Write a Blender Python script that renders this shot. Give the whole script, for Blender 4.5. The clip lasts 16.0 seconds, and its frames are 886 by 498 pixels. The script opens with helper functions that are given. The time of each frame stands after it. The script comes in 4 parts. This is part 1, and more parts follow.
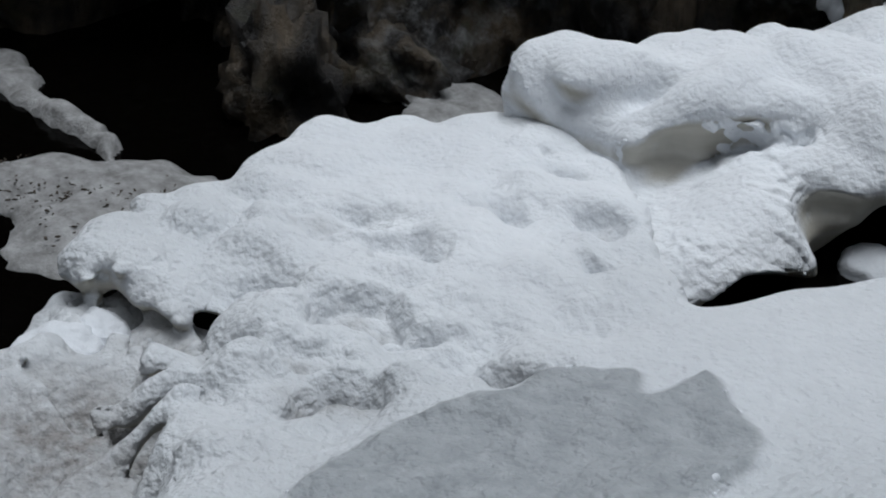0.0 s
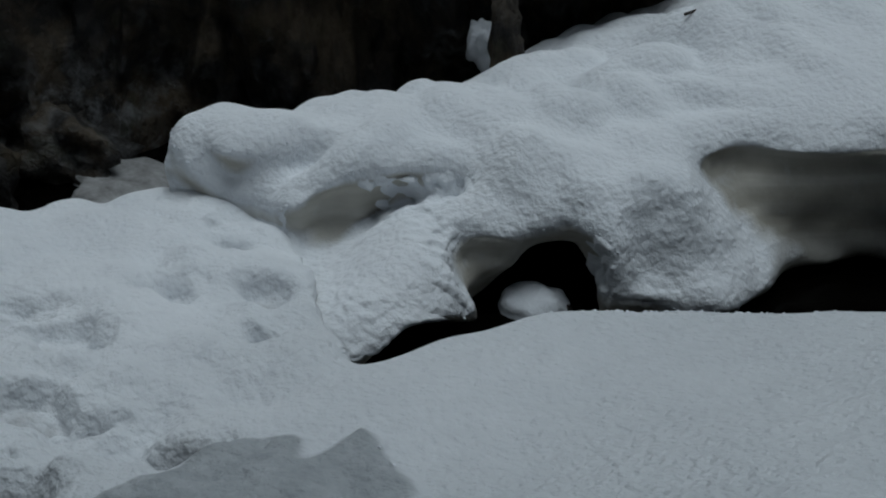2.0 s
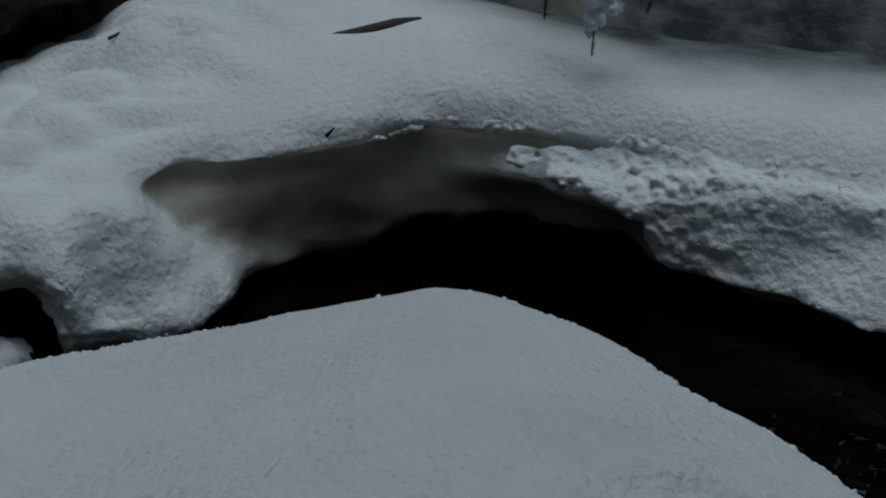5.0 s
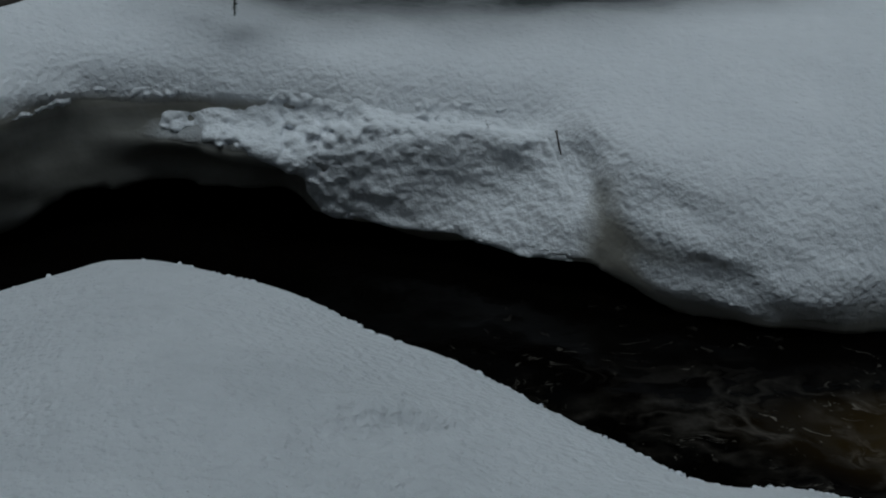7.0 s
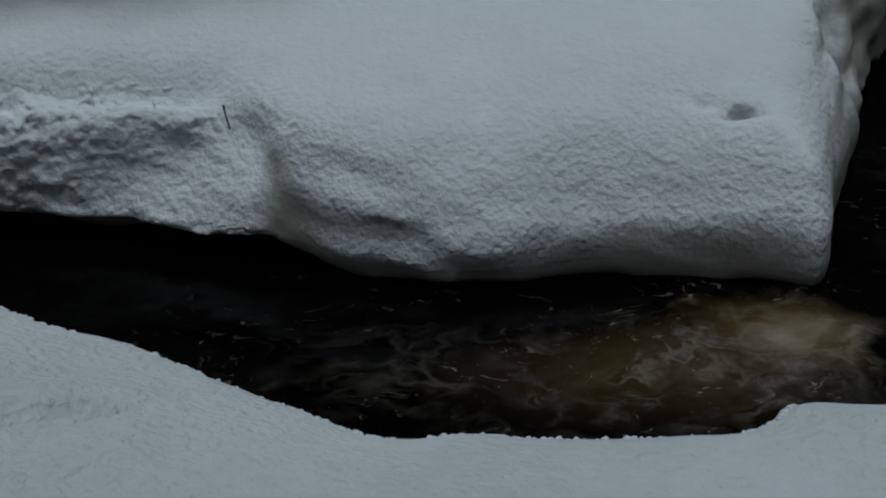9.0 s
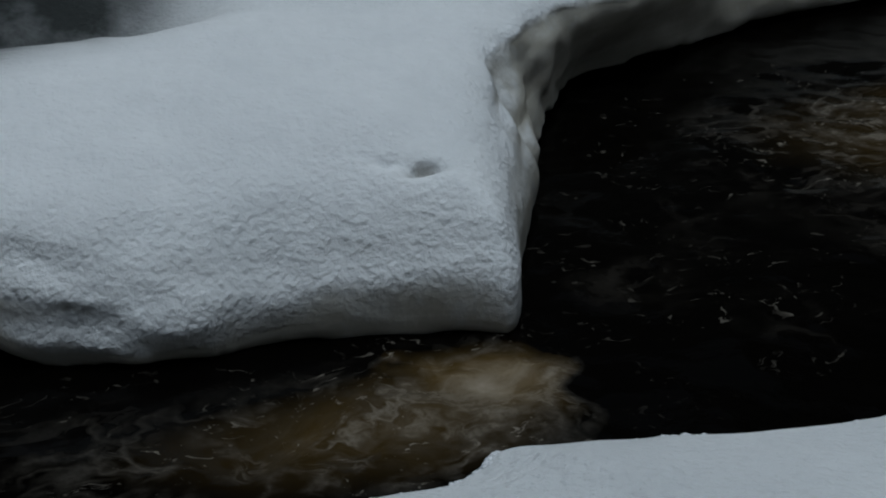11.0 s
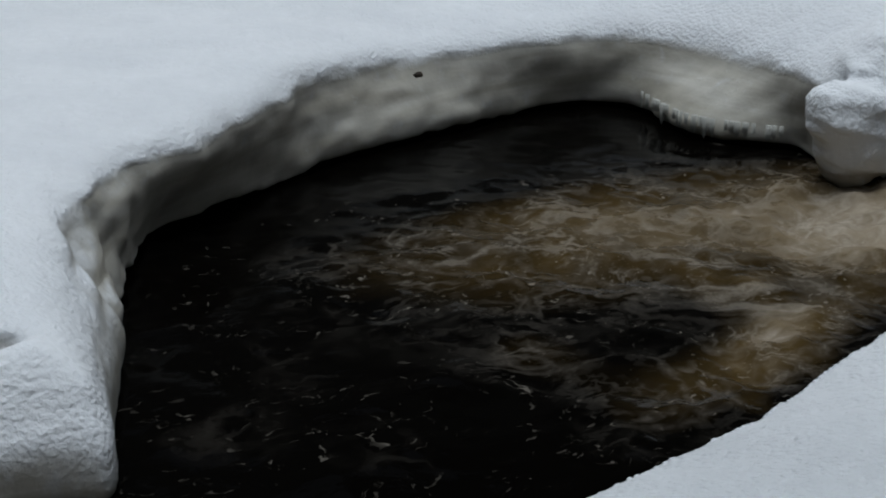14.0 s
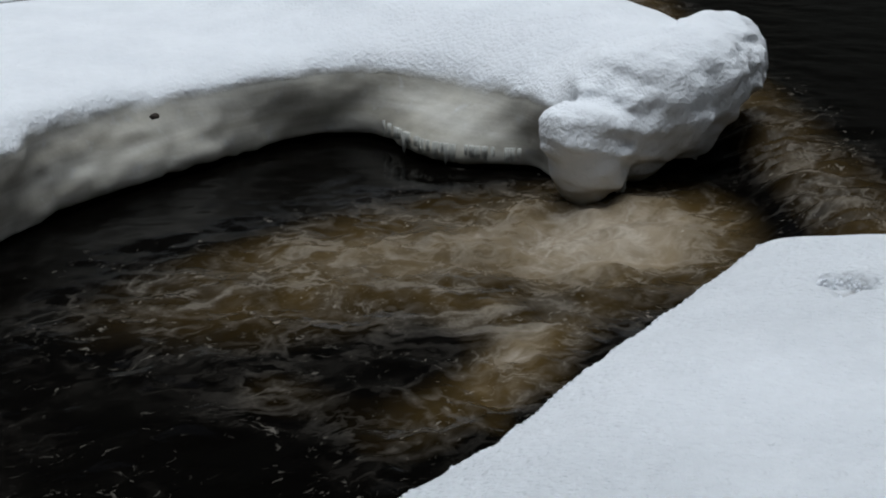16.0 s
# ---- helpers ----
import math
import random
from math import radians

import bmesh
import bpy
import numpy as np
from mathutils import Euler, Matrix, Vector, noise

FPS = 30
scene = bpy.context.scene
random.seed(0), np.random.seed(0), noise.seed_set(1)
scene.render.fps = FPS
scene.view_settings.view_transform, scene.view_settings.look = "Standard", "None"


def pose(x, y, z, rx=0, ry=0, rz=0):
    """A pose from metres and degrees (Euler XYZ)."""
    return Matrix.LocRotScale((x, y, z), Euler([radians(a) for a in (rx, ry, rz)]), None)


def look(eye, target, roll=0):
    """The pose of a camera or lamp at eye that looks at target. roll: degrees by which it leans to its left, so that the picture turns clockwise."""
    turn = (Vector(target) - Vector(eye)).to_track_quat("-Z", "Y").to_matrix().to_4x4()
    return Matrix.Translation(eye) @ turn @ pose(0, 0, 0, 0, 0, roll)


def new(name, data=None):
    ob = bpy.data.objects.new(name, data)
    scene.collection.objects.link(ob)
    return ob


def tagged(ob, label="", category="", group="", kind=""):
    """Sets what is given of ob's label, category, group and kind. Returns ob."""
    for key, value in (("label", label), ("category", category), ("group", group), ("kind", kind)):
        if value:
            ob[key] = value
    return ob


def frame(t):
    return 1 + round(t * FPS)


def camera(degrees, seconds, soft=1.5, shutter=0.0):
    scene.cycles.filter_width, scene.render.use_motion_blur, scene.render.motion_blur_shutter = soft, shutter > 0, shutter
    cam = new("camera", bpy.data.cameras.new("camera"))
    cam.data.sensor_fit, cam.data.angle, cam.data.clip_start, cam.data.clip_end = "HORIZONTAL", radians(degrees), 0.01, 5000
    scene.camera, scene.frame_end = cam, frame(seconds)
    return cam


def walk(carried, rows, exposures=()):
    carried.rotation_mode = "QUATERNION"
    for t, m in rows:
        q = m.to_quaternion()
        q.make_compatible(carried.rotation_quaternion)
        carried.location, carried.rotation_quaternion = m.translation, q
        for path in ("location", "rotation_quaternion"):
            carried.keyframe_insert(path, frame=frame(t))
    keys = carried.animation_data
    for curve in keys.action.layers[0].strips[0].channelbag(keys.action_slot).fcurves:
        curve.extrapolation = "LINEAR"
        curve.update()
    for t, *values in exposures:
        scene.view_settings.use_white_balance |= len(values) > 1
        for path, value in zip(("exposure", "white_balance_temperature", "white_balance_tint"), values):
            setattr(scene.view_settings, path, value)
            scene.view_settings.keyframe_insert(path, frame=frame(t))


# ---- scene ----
# A snowed-in forest stream: the camera pans from downstream (left) to upstream (right).
# Water level is z = 0; x runs along the stream, y across it to the far bank.


def aim(x, y, z, yaw, pitch, roll):
    a, b = radians(yaw), radians(pitch)
    eye = Vector((x, y, z))
    return look(eye, eye + Vector((math.sin(a) * math.cos(b), math.cos(a) * math.cos(b), math.sin(b))), roll)


cam = camera(33.54, 16.0, soft=2.0)
PATH = [
    (0.0, -0.387, -0.157, 2.016, -55.98, -26.08, 0.62),
    (0.5, -0.332, -0.131, 2.063, -52.83, -25.49, 0.58),
    (1.0, -0.295, -0.092, 2.101, -50.07, -25.20, 0.82),
    (1.5, -0.249, -0.077, 2.112, -47.35, -24.73, 0.28),
    (2.0, -0.195, -0.051, 2.134, -44.59, -24.43, -0.33),
    (2.5, -0.133, -0.001, 2.162, -41.63, -24.55, -0.59),
    (3.0, -0.077, 0.072, 2.170, -38.50, -24.41, -0.26),
    (3.5, -0.020, 0.109, 2.166, -35.14, -23.96, -0.28),
    (4.0, 0.037, 0.153, 2.171, -31.98, -24.03, -1.05),
    (6.5, -0.119, 0.007, 2.205, -12.42, -26.03, -1.27),
    (7.0, -0.105, 0.016, 2.198, -8.90, -26.62, -1.04),
    (7.5, -0.067, 0.013, 2.191, -5.93, -27.22, -0.96),
    (8.0, -0.041, 0.011, 2.186, -2.98, -27.72, -0.92),
    (8.5, -0.000, -0.000, 2.200, -0.00, -27.73, -0.90),
    (9.0, 0.033, -0.008, 2.201, 3.20, -27.80, -0.54),
    (9.5, 0.094, -0.018, 2.194, 6.09, -27.49, -0.52),
    (9.7, 0.122, -0.015, 2.187, 7.04, -27.32, -0.52),
    (12.0, 0.042, 0.023, 2.186, 22.73, -22.75, 1.19),
    (12.5, 0.048, 0.026, 2.187, 25.07, -21.56, 1.59),
    (13.0, 0.061, 0.021, 2.195, 27.38, -20.82, 1.29),
    (13.5, 0.069, 0.015, 2.197, 30.02, -20.20, 1.10),
    (14.0, 0.093, -0.011, 2.212, 32.84, -19.55, 0.72),
    (14.5, 0.107, -0.019, 2.216, 35.19, -19.08, 0.69),
    (15.0, 0.137, -0.031, 2.241, 37.28, -18.92, 0.48),
    (15.5, 0.183, -0.058, 2.241, 39.47, -18.79, 0.25),
    (16.0, 0.212, -0.083, 2.246, 42.10, -18.46, -0.07),
]
EXPOSURES = [
    (0.0, -0.42, 5900, 7), (0.5, -0.62, 5850, 5), (1.0, -0.92, 5800, 2), (1.5, -1.12, 5750, 2), (2.0, -1.27, 5650, 1), (4.0, -1.61, 5600, -1), (6.5, -1.60, 5600, 0),
    (9.0, -1.40, 5600, 0), (9.7, -1.30, 5600, 0), (12.0, -0.97, 5650, 3), (13.0, -0.73, 5700, 4), (14.0, -0.54, 5800, 5), (15.0, -0.29, 5850, 6), (16.0, -0.24, 5850, 6),
]
walk(cam, [(t, aim(*p)) for t, *p in PATH], EXPOSURES)

# ---- world and light: a bright overcast winter sky ----
world = bpy.data.worlds.new("overcast_sky")
scene.world = world
world.use_nodes = True
wn = world.node_tree
wn.nodes.clear()
sky = wn.nodes.new("ShaderNodeTexSky")
sky.sky_type, sky.sun_disc, sky.sun_elevation, sky.sun_rotation = "NISHITA", False, radians(84), radians(0)
sky.air_density, sky.dust_density, sky.ozone_density = 1.0, 6.0, 1.0
grey = wn.nodes.new("ShaderNodeHueSaturation")
grey.inputs["Saturation"].default_value = 0.35
back = wn.nodes.new("ShaderNodeBackground")
back.inputs["Strength"].default_value = 0.06
wout = wn.nodes.new("ShaderNodeOutputWorld")
wn.links.new(sky.outputs[0], grey.inputs["Color"])
wn.links.new(grey.outputs[0], back.inputs["Color"])
wn.links.new(back.outputs[0], wout.inputs["Surface"])

sun_data = bpy.data.lights.new("sun", "SUN")
sun_data.energy, sun_data.angle, sun_data.color = 2.2, radians(40), (1.0, 0.98, 0.95)
sun = new("sun", sun_data)
sun.matrix_world = look((0, 0.84, 8), (0, 0, 0))

# ---- noise and curves ----


def lattice(ix, iy, iz, seed):
    h = (ix * 374761393 + iy * 668265263 + iz * 2147483647 + seed * 1274126177) & 0xFFFFFFFF
    h = ((h ^ (h >> 13)) * 1274126177) & 0xFFFFFFFF
    h = ((h ^ (h >> 16)) * 2246822519) & 0xFFFFFFFF
    return (h >> 8 & 0xFFFF).astype(np.float32) / 32767.5 - 1.0


def noise2(x, y, size, seed=0):
    u, v = x / size, y / size
    i, j = np.floor(u).astype(np.int64), np.floor(v).astype(np.int64)
    a, b = (u - i).astype(np.float32), (v - j).astype(np.float32)
    a, b = a * a * (3 - 2 * a), b * b * (3 - 2 * b)
    n = [lattice(i + p, j + q, 0 * i, seed) for p in (0, 1) for q in (0, 1)]
    return (n[0] * (1 - b) + n[1] * b) * (1 - a) + (n[2] * (1 - b) + n[3] * b) * a


def noise3(p, size, seed=0):
    q = p / size
    i = np.floor(q).astype(np.int64)
    f = (q - i).astype(np.float32)
    f = f * f * (3 - 2 * f)
    out = 0
    for a in (0, 1):
        for b in (0, 1):
            for c in (0, 1):
                w = (f[:, 0] if a else 1 - f[:, 0]) * (f[:, 1] if b else 1 - f[:, 1]) * (f[:, 2] if c else 1 - f[:, 2])
                out = out + w * lattice(i[:, 0] + a, i[:, 1] + b, i[:, 2] + c, seed)
    return out


def fbm2(x, y, size, octaves, seed=0, gain=0.5):
    return sum(noise2(x, y, size / 2**o, seed + o) * gain**o for o in range(octaves))


def pillows(x, y, size, seed=0):
    """Rounded cushions with creases between them, from 0 to about 1."""
    u, v = x / size, y / size
    i, j = np.floor(u).astype(np.int64), np.floor(v).astype(np.int64)
    total = np.zeros(np.shape(u), np.float32)
    for p in (-1, 0, 1):
        for q in (-1, 0, 1):
            cx = i + p + 0.5 + 0.42 * lattice(i + p, j + q, 0 * i, seed)
            cy = j + q + 0.5 + 0.42 * lattice(i + p, j + q, 0 * i + 7, seed)
            total += np.exp(-9.0 * ((u - cx) ** 2 + (v - cy) ** 2))
    return np.clip(1.0 + np.log(total + 1e-6) / 4.0, 0, 1.2).astype(np.float32)


def smooth_curve(points, step=4, closed=False):
    """A Catmull-Rom curve through the points."""
    p = np.array(points, float)
    n = len(p)
    out = []
    for k in range(n if closed else n - 1):
        a, b, c, d = (p[i % n] if closed else p[min(max(i, 0), n - 1)] for i in (k - 1, k, k + 1, k + 2))
        for t in np.arange(step) / step:
            out.append(0.5 * (2 * b + (c - a) * t + (2 * a - 5 * b + 4 * c - d) * t**2 + (3 * b - a - 3 * c + d) * t**3))
    return np.array(out if closed else out + [p[-1]])


def inside_distance(x, y, ring):
    """Signed distance to a closed ring: positive inside."""
    best = np.full(x.shape, 1e9, np.float32)
    odd = np.zeros(x.shape, bool)
    for (ax, ay), (bx, by) in zip(ring, np.roll(ring, -1, 0)):
        ex, ey = bx - ax, by - ay
        if abs(ex) + abs(ey) < 1e-9:
            continue
        t = np.clip(((x - ax) * ex + (y - ay) * ey) / (ex * ex + ey * ey), 0, 1)
        best = np.minimum(best, (x - ax - t * ex) ** 2 + (y - ay - t * ey) ** 2)
        if ey:
            odd ^= ((ay > y) != (by > y)) & (x < ex * (y - ay) / ey + ax)
    best = np.sqrt(best)
    return np.where(odd, best, -best)


def hump(x, y, cx, cy, rx, ry=None, turn=0.0):
    c, s = math.cos(radians(turn)), math.sin(radians(turn))
    u, v = (x - cx) * c + (y - cy) * s, (y - cy) * c - (x - cx) * s
    return np.exp(-((u / rx) ** 2) - (v / (ry or rx)) ** 2)


def ramp(v, a, b):
    t = np.clip((v - a) / (b - a), 0, 1)
    return t * t * (3 - 2 * t)


def smax(a, b, k):
    h = np.clip(0.5 + 0.5 * (a - b) / k, 0, 1)
    return b * (1 - h) + a * h + k * h * (1 - h)


def smin(a, b, k):
    return -smax(-a, -b, k)


def surface_nets(field, low, step):
    """Vertices and quads of the zero surface of a sampled field, negative inside."""
    s = field < 0
    nx, ny, nz = (n - 1 for n in field.shape)
    count = np.zeros((nx, ny, nz), np.int8)
    for a in (0, 1):
        for b in (0, 1):
            for c in (0, 1):
                count += s[a : a + nx, b : b + ny, c : c + nz]
    cell = np.argwhere((count > 0) & (count < 8))
    index = np.full((nx, ny, nz), -1, np.int32)
    index[cell[:, 0], cell[:, 1], cell[:, 2]] = np.arange(len(cell))
    total, hits = np.zeros((len(cell), 3), np.float32), np.zeros((len(cell), 1), np.float32)
    for axis in range(3):
        d = np.eye(3, dtype=int)[axis]
        others = [np.eye(3, dtype=int)[o] for o in range(3) if o != axis]
        for b in (0, 1):
            for c in (0, 1):
                base = b * others[0] + c * others[1]
                p, q = cell + base, cell + base + d
                u, v = field[p[:, 0], p[:, 1], p[:, 2]], field[q[:, 0], q[:, 1], q[:, 2]]
                cross = (u < 0) != (v < 0)
                t = np.where(cross, u / np.where(cross, u - v, 1), 0)[:, None]
                total += np.where(cross[:, None], base + t * d, 0)
                hits += cross[:, None]
    verts = low + step * (cell + total / np.maximum(hits, 1))
    faces = []
    for axis in range(3):
        a, b = [o for o in range(3) if o != axis]
        s0, s1 = np.take(s, range(field.shape[axis] - 1), axis), np.take(s, range(1, field.shape[axis]), axis)
        e = np.argwhere(s0 != s1)
        e = e[(e[:, a] > 0) & (e[:, b] > 0) & (e[:, a] < (nx, ny, nz)[a]) & (e[:, b] < (nx, ny, nz)[b])]
        inner = s0[e[:, 0], e[:, 1], e[:, 2]]
        quad = []
        for da, db in ((1, 1), (0, 1), (0, 0), (1, 0)):
            k = e.copy()
            k[:, a] -= da
            k[:, b] -= db
            quad.append(index[k[:, 0], k[:, 1], k[:, 2]])
        quad = np.stack(quad, 1)
        turn = inner if axis != 1 else ~inner
        quad[~turn] = quad[~turn][:, ::-1]
        faces.append(quad)
    return verts, np.concatenate(faces)


def carve(body, low, high, step):
    """Mesh of the solid body(x, y, z) < 0 between two corners."""
    xs, ys, zs = (np.arange(a, b, step, dtype=np.float32) for a, b in zip(low, high))
    gx, gy = np.meshgrid(xs, ys, indexing="ij")
    return surface_nets(body(gx, gy, zs), np.array(low), step)


def relaxed(verts, faces, rounds):
    """The mesh with the steps of its grid smoothed away."""
    tally = np.maximum(np.bincount(faces.ravel(), minlength=len(verts)), 1)
    for _ in range(rounds):
        middle = verts[faces].mean(1)
        verts = np.stack([np.bincount(faces.ravel(), np.repeat(middle[:, a], 4), len(verts)) / tally for a in range(3)], 1)
    return verts


def link_mesh(name, verts, faces, material, parent=None, label="", smooth=True):
    used = np.unique(faces)
    remap = np.zeros(len(verts), np.int64)
    remap[used] = np.arange(len(used))
    me = bpy.data.meshes.new(name)
    n, k = faces.shape
    me.vertices.add(len(used))
    me.vertices.foreach_set("co", verts[used].astype(np.float32).ravel())
    me.loops.add(n * k)
    me.loops.foreach_set("vertex_index", remap[faces].astype(np.int32).ravel())
    me.polygons.add(n)
    me.polygons.foreach_set("loop_start", np.arange(0, n * k, k, dtype=np.int32))
    me.polygons.foreach_set("use_smooth", np.full(n, smooth))
    me.update(calc_edges=True)
    me.validate()
    me.materials.append(material)
    ob = new(name, me)
    if parent:
        ob.parent = parent
    return tagged(ob, label)


def part(name, bm, material, parent=None, label="", smooth=True):
    me = bpy.data.meshes.new(name)
    bm.to_mesh(me)
    bm.free()
    for p in me.polygons:
        p.use_smooth = smooth
    me.materials.append(material)
    ob = new(name, me)
    if parent:
        ob.parent = parent
    return tagged(ob, label)


def quad_normals(verts, faces):
    a, b, c, d = (verts[faces[:, i]] for i in range(4))
    n = np.cross(c - a, d - b)
    return n / np.maximum(np.linalg.norm(n, axis=1)[:, None], 1e-9)


def vertex_normals(verts, faces):
    n = quad_normals(verts, faces)
    out = np.zeros_like(verts)
    for i in range(4):
        for axis in range(3):
            out[:, axis] += np.bincount(faces[:, i], n[:, axis], len(verts))
    return out / np.maximum(np.linalg.norm(out, axis=1)[:, None], 1e-9)


# ---- materials ----


class Nodes:
    def __init__(self, name):
        self.material = bpy.data.materials.new(name)
        self.material.use_nodes = True
        self.tree = self.material.node_tree
        self.shader = self.tree.nodes["Principled BSDF"]
        self.output = self.tree.nodes["Material Output"]
        self.place = self.add("ShaderNodeTexCoord").outputs["Object"]

    def add(self, kind, **sockets):
        node = self.tree.nodes.new(kind)
        for key, value in sockets.items():
            self.set(node, key, value)
        return node

    def set(self, node, key, value):
        socket = node.inputs[key.replace("_", " ")]
        if isinstance(value, bpy.types.NodeSocket):
            self.tree.links.new(value, socket)
        else:
            socket.default_value = value

    def noise(self, scale, detail=3.0, rough=0.55, warp=0.0, place=None):
        node = self.add("ShaderNodeTexNoise", Scale=scale, Detail=detail, Roughness=rough, Distortion=warp)
        self.tree.links.new(place or self.place, node.inputs["Vector"])
        return node.outputs["Fac"]

    def map(self, value, a, b, c=0.0, d=1.0):
        node = self.add("ShaderNodeMapRange")
        for i, v in enumerate((value, a, b, c, d)):
            if isinstance(v, bpy.types.NodeSocket):
                self.tree.links.new(v, node.inputs[i])
            else:
                node.inputs[i].default_value = v
        return node.outputs[0]

    def math(self, kind, a, b=0.0):
        node = self.add("ShaderNodeMath")
        node.operation = kind
        for i, v in enumerate((a, b)):
            if isinstance(v, bpy.types.NodeSocket):
                self.tree.links.new(v, node.inputs[i])
            else:
                node.inputs[i].default_value = v
        return node.outputs[0]

    def mix(self, fac, a, b):
        node = self.add("ShaderNodeMix")
        node.data_type = "RGBA"
        for i, v in ((0, fac), (6, a), (7, b)):
            if isinstance(v, bpy.types.NodeSocket):
                self.tree.links.new(v, node.inputs[i])
            else:
                node.inputs[i].default_value = v if i == 0 else (*v, 1.0)
        return node.outputs[2]

    def bump(self, height, distance, strength=1.0, below=None):
        node = self.add("ShaderNodeBump", Strength=strength, Distance=distance, Height=height)
        if below:
            self.tree.links.new(below, node.inputs["Normal"])
        return node.outputs[0]

    def finish(self, **sockets):
        for key, value in sockets.items():
            self.set(self.shader, key, (*value, 1.0) if isinstance(value, tuple) else value)
        return self.material


def snow_and_ice_material():
    """Snow where it lies (attribute "snow"), bare layered ice elsewhere; painted shade, the grey trodden slab, dirt and
    darkening by further attributes.
    """
    n = Nodes("snow_over_ice")
    lie, greyed, grit_shade, darken = (n.add("ShaderNodeAttribute") for _ in range(4))
    lie.attribute_name, greyed.attribute_name, grit_shade.attribute_name, darken.attribute_name = "snow", "greyed", "grit_shade", "darken"
    edge = n.math("ADD", lie.outputs["Fac"], n.math("MULTIPLY", n.math("SUBTRACT", n.noise(22, 6, 0.7), 0.5), 0.35))
    cover = n.map(edge, 0.08, 0.58)
    soft = n.map(n.noise(2.1, 5, 0.6), 0.35, 0.7)
    mottle = n.map(n.noise(17, 3, 0.6), 0.3, 0.75)
    white = n.mix(n.math("MULTIPLY", soft, 0.6), (0.83, 0.85, 0.88), (0.72, 0.745, 0.78))
    white = n.mix(n.math("MULTIPLY", mottle, 0.22), white, (0.62, 0.64, 0.66))
    needle = n.map(n.noise(120, 1, 0.5), 0.765, 0.79)
    white = n.mix(n.math("MULTIPLY", needle, 0.45), white, (0.16, 0.13, 0.10))
    # Greyer snow: shade painted on the near bank, and the trodden slab.
    white = n.mix(n.math("MULTIPLY", greyed.outputs["Fac"], n.map(n.noise(14, 5, 0.65), 0.3, 0.7, 0.75, 1.0)), white, (0.31, 0.33, 0.345))
    # Brown-grey of dirt, used too for shade painted under the snow bridge.
    dirty_shade = n.mix(n.map(n.noise(60, 4, 0.7), 0.4, 0.65), (0.24, 0.22, 0.205), (0.10, 0.086, 0.07))
    white = n.mix(n.math("MULTIPLY", grit_shade.outputs["Fac"], n.map(n.noise(20, 4, 0.6), 0.3, 0.6, 0.4, 1.0)), white, dirty_shade)
    bands = n.add("ShaderNodeMapping")
    bands.inputs["Scale"].default_value = (0.9, 0.9, 9.0)
    n.tree.links.new(n.place, bands.inputs["Vector"])
    layer = n.map(n.noise(1.3, 4, 0.6, 0.5, bands.outputs[0]), 0.36, 0.66)
    cloud = n.map(n.noise(5, 5, 0.65), 0.35, 0.7)
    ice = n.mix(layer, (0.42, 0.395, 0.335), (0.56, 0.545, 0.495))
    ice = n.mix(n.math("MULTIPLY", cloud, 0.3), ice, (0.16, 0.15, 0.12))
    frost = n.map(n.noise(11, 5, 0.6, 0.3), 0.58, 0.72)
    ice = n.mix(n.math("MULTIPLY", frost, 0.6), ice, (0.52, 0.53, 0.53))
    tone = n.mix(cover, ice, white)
    # Takes the colour unevenly towards near-black.
    darkened = n.math("MINIMUM", n.math("MULTIPLY", darken.outputs["Fac"], n.map(n.noise(3.0, 4, 0.6), 0.3, 0.7, 0.8, 1.15)), 1.0)
    tone = n.mix(darkened, tone, (0.045, 0.05, 0.05))
    depth = n.map(cover, 0, 1, 0.12, 1.0)
    lumps = n.bump(n.math("MULTIPLY", n.noise(9, 3, 0.5), depth), 0.03, 0.25)
    grain = n.bump(n.math("MULTIPLY", n.noise(130, 3, 0.6), depth), 0.003, 0.5, lumps)
    pebble = n.add("ShaderNodeTexVoronoi", Scale=46.0)
    pebble.feature = "SMOOTH_F1"
    n.tree.links.new(n.place, pebble.inputs["Vector"])
    clumps = n.math("SUBTRACT", n.noise(36, 2.5, 0.6), n.math("MULTIPLY", pebble.outputs["Distance"], 0.45))
    coarse = n.math("MULTIPLY", depth, n.map(greyed.outputs["Fac"], 0.0, 0.4, 1.0, 1.9))
    grain = n.bump(n.math("MULTIPLY", clumps, coarse), 0.010, 1.0, grain)
    grain = n.bump(cover, 0.012, 0.15, grain)
    rough = n.map(cover, 0, 1, 0.5, 0.9)
    n.shader.inputs["Subsurface Radius"].default_value = (1.0, 1.0, 1.0)
    n.shader.inputs["Subsurface Weight"].default_value = 0.4
    n.shader.inputs["Subsurface Scale"].default_value = 0.02
    return n.finish(Base_Color=tone, Roughness=rough, Specular_IOR_Level=n.map(cover, 0, 1, 0.45, 0.15), Normal=grain)


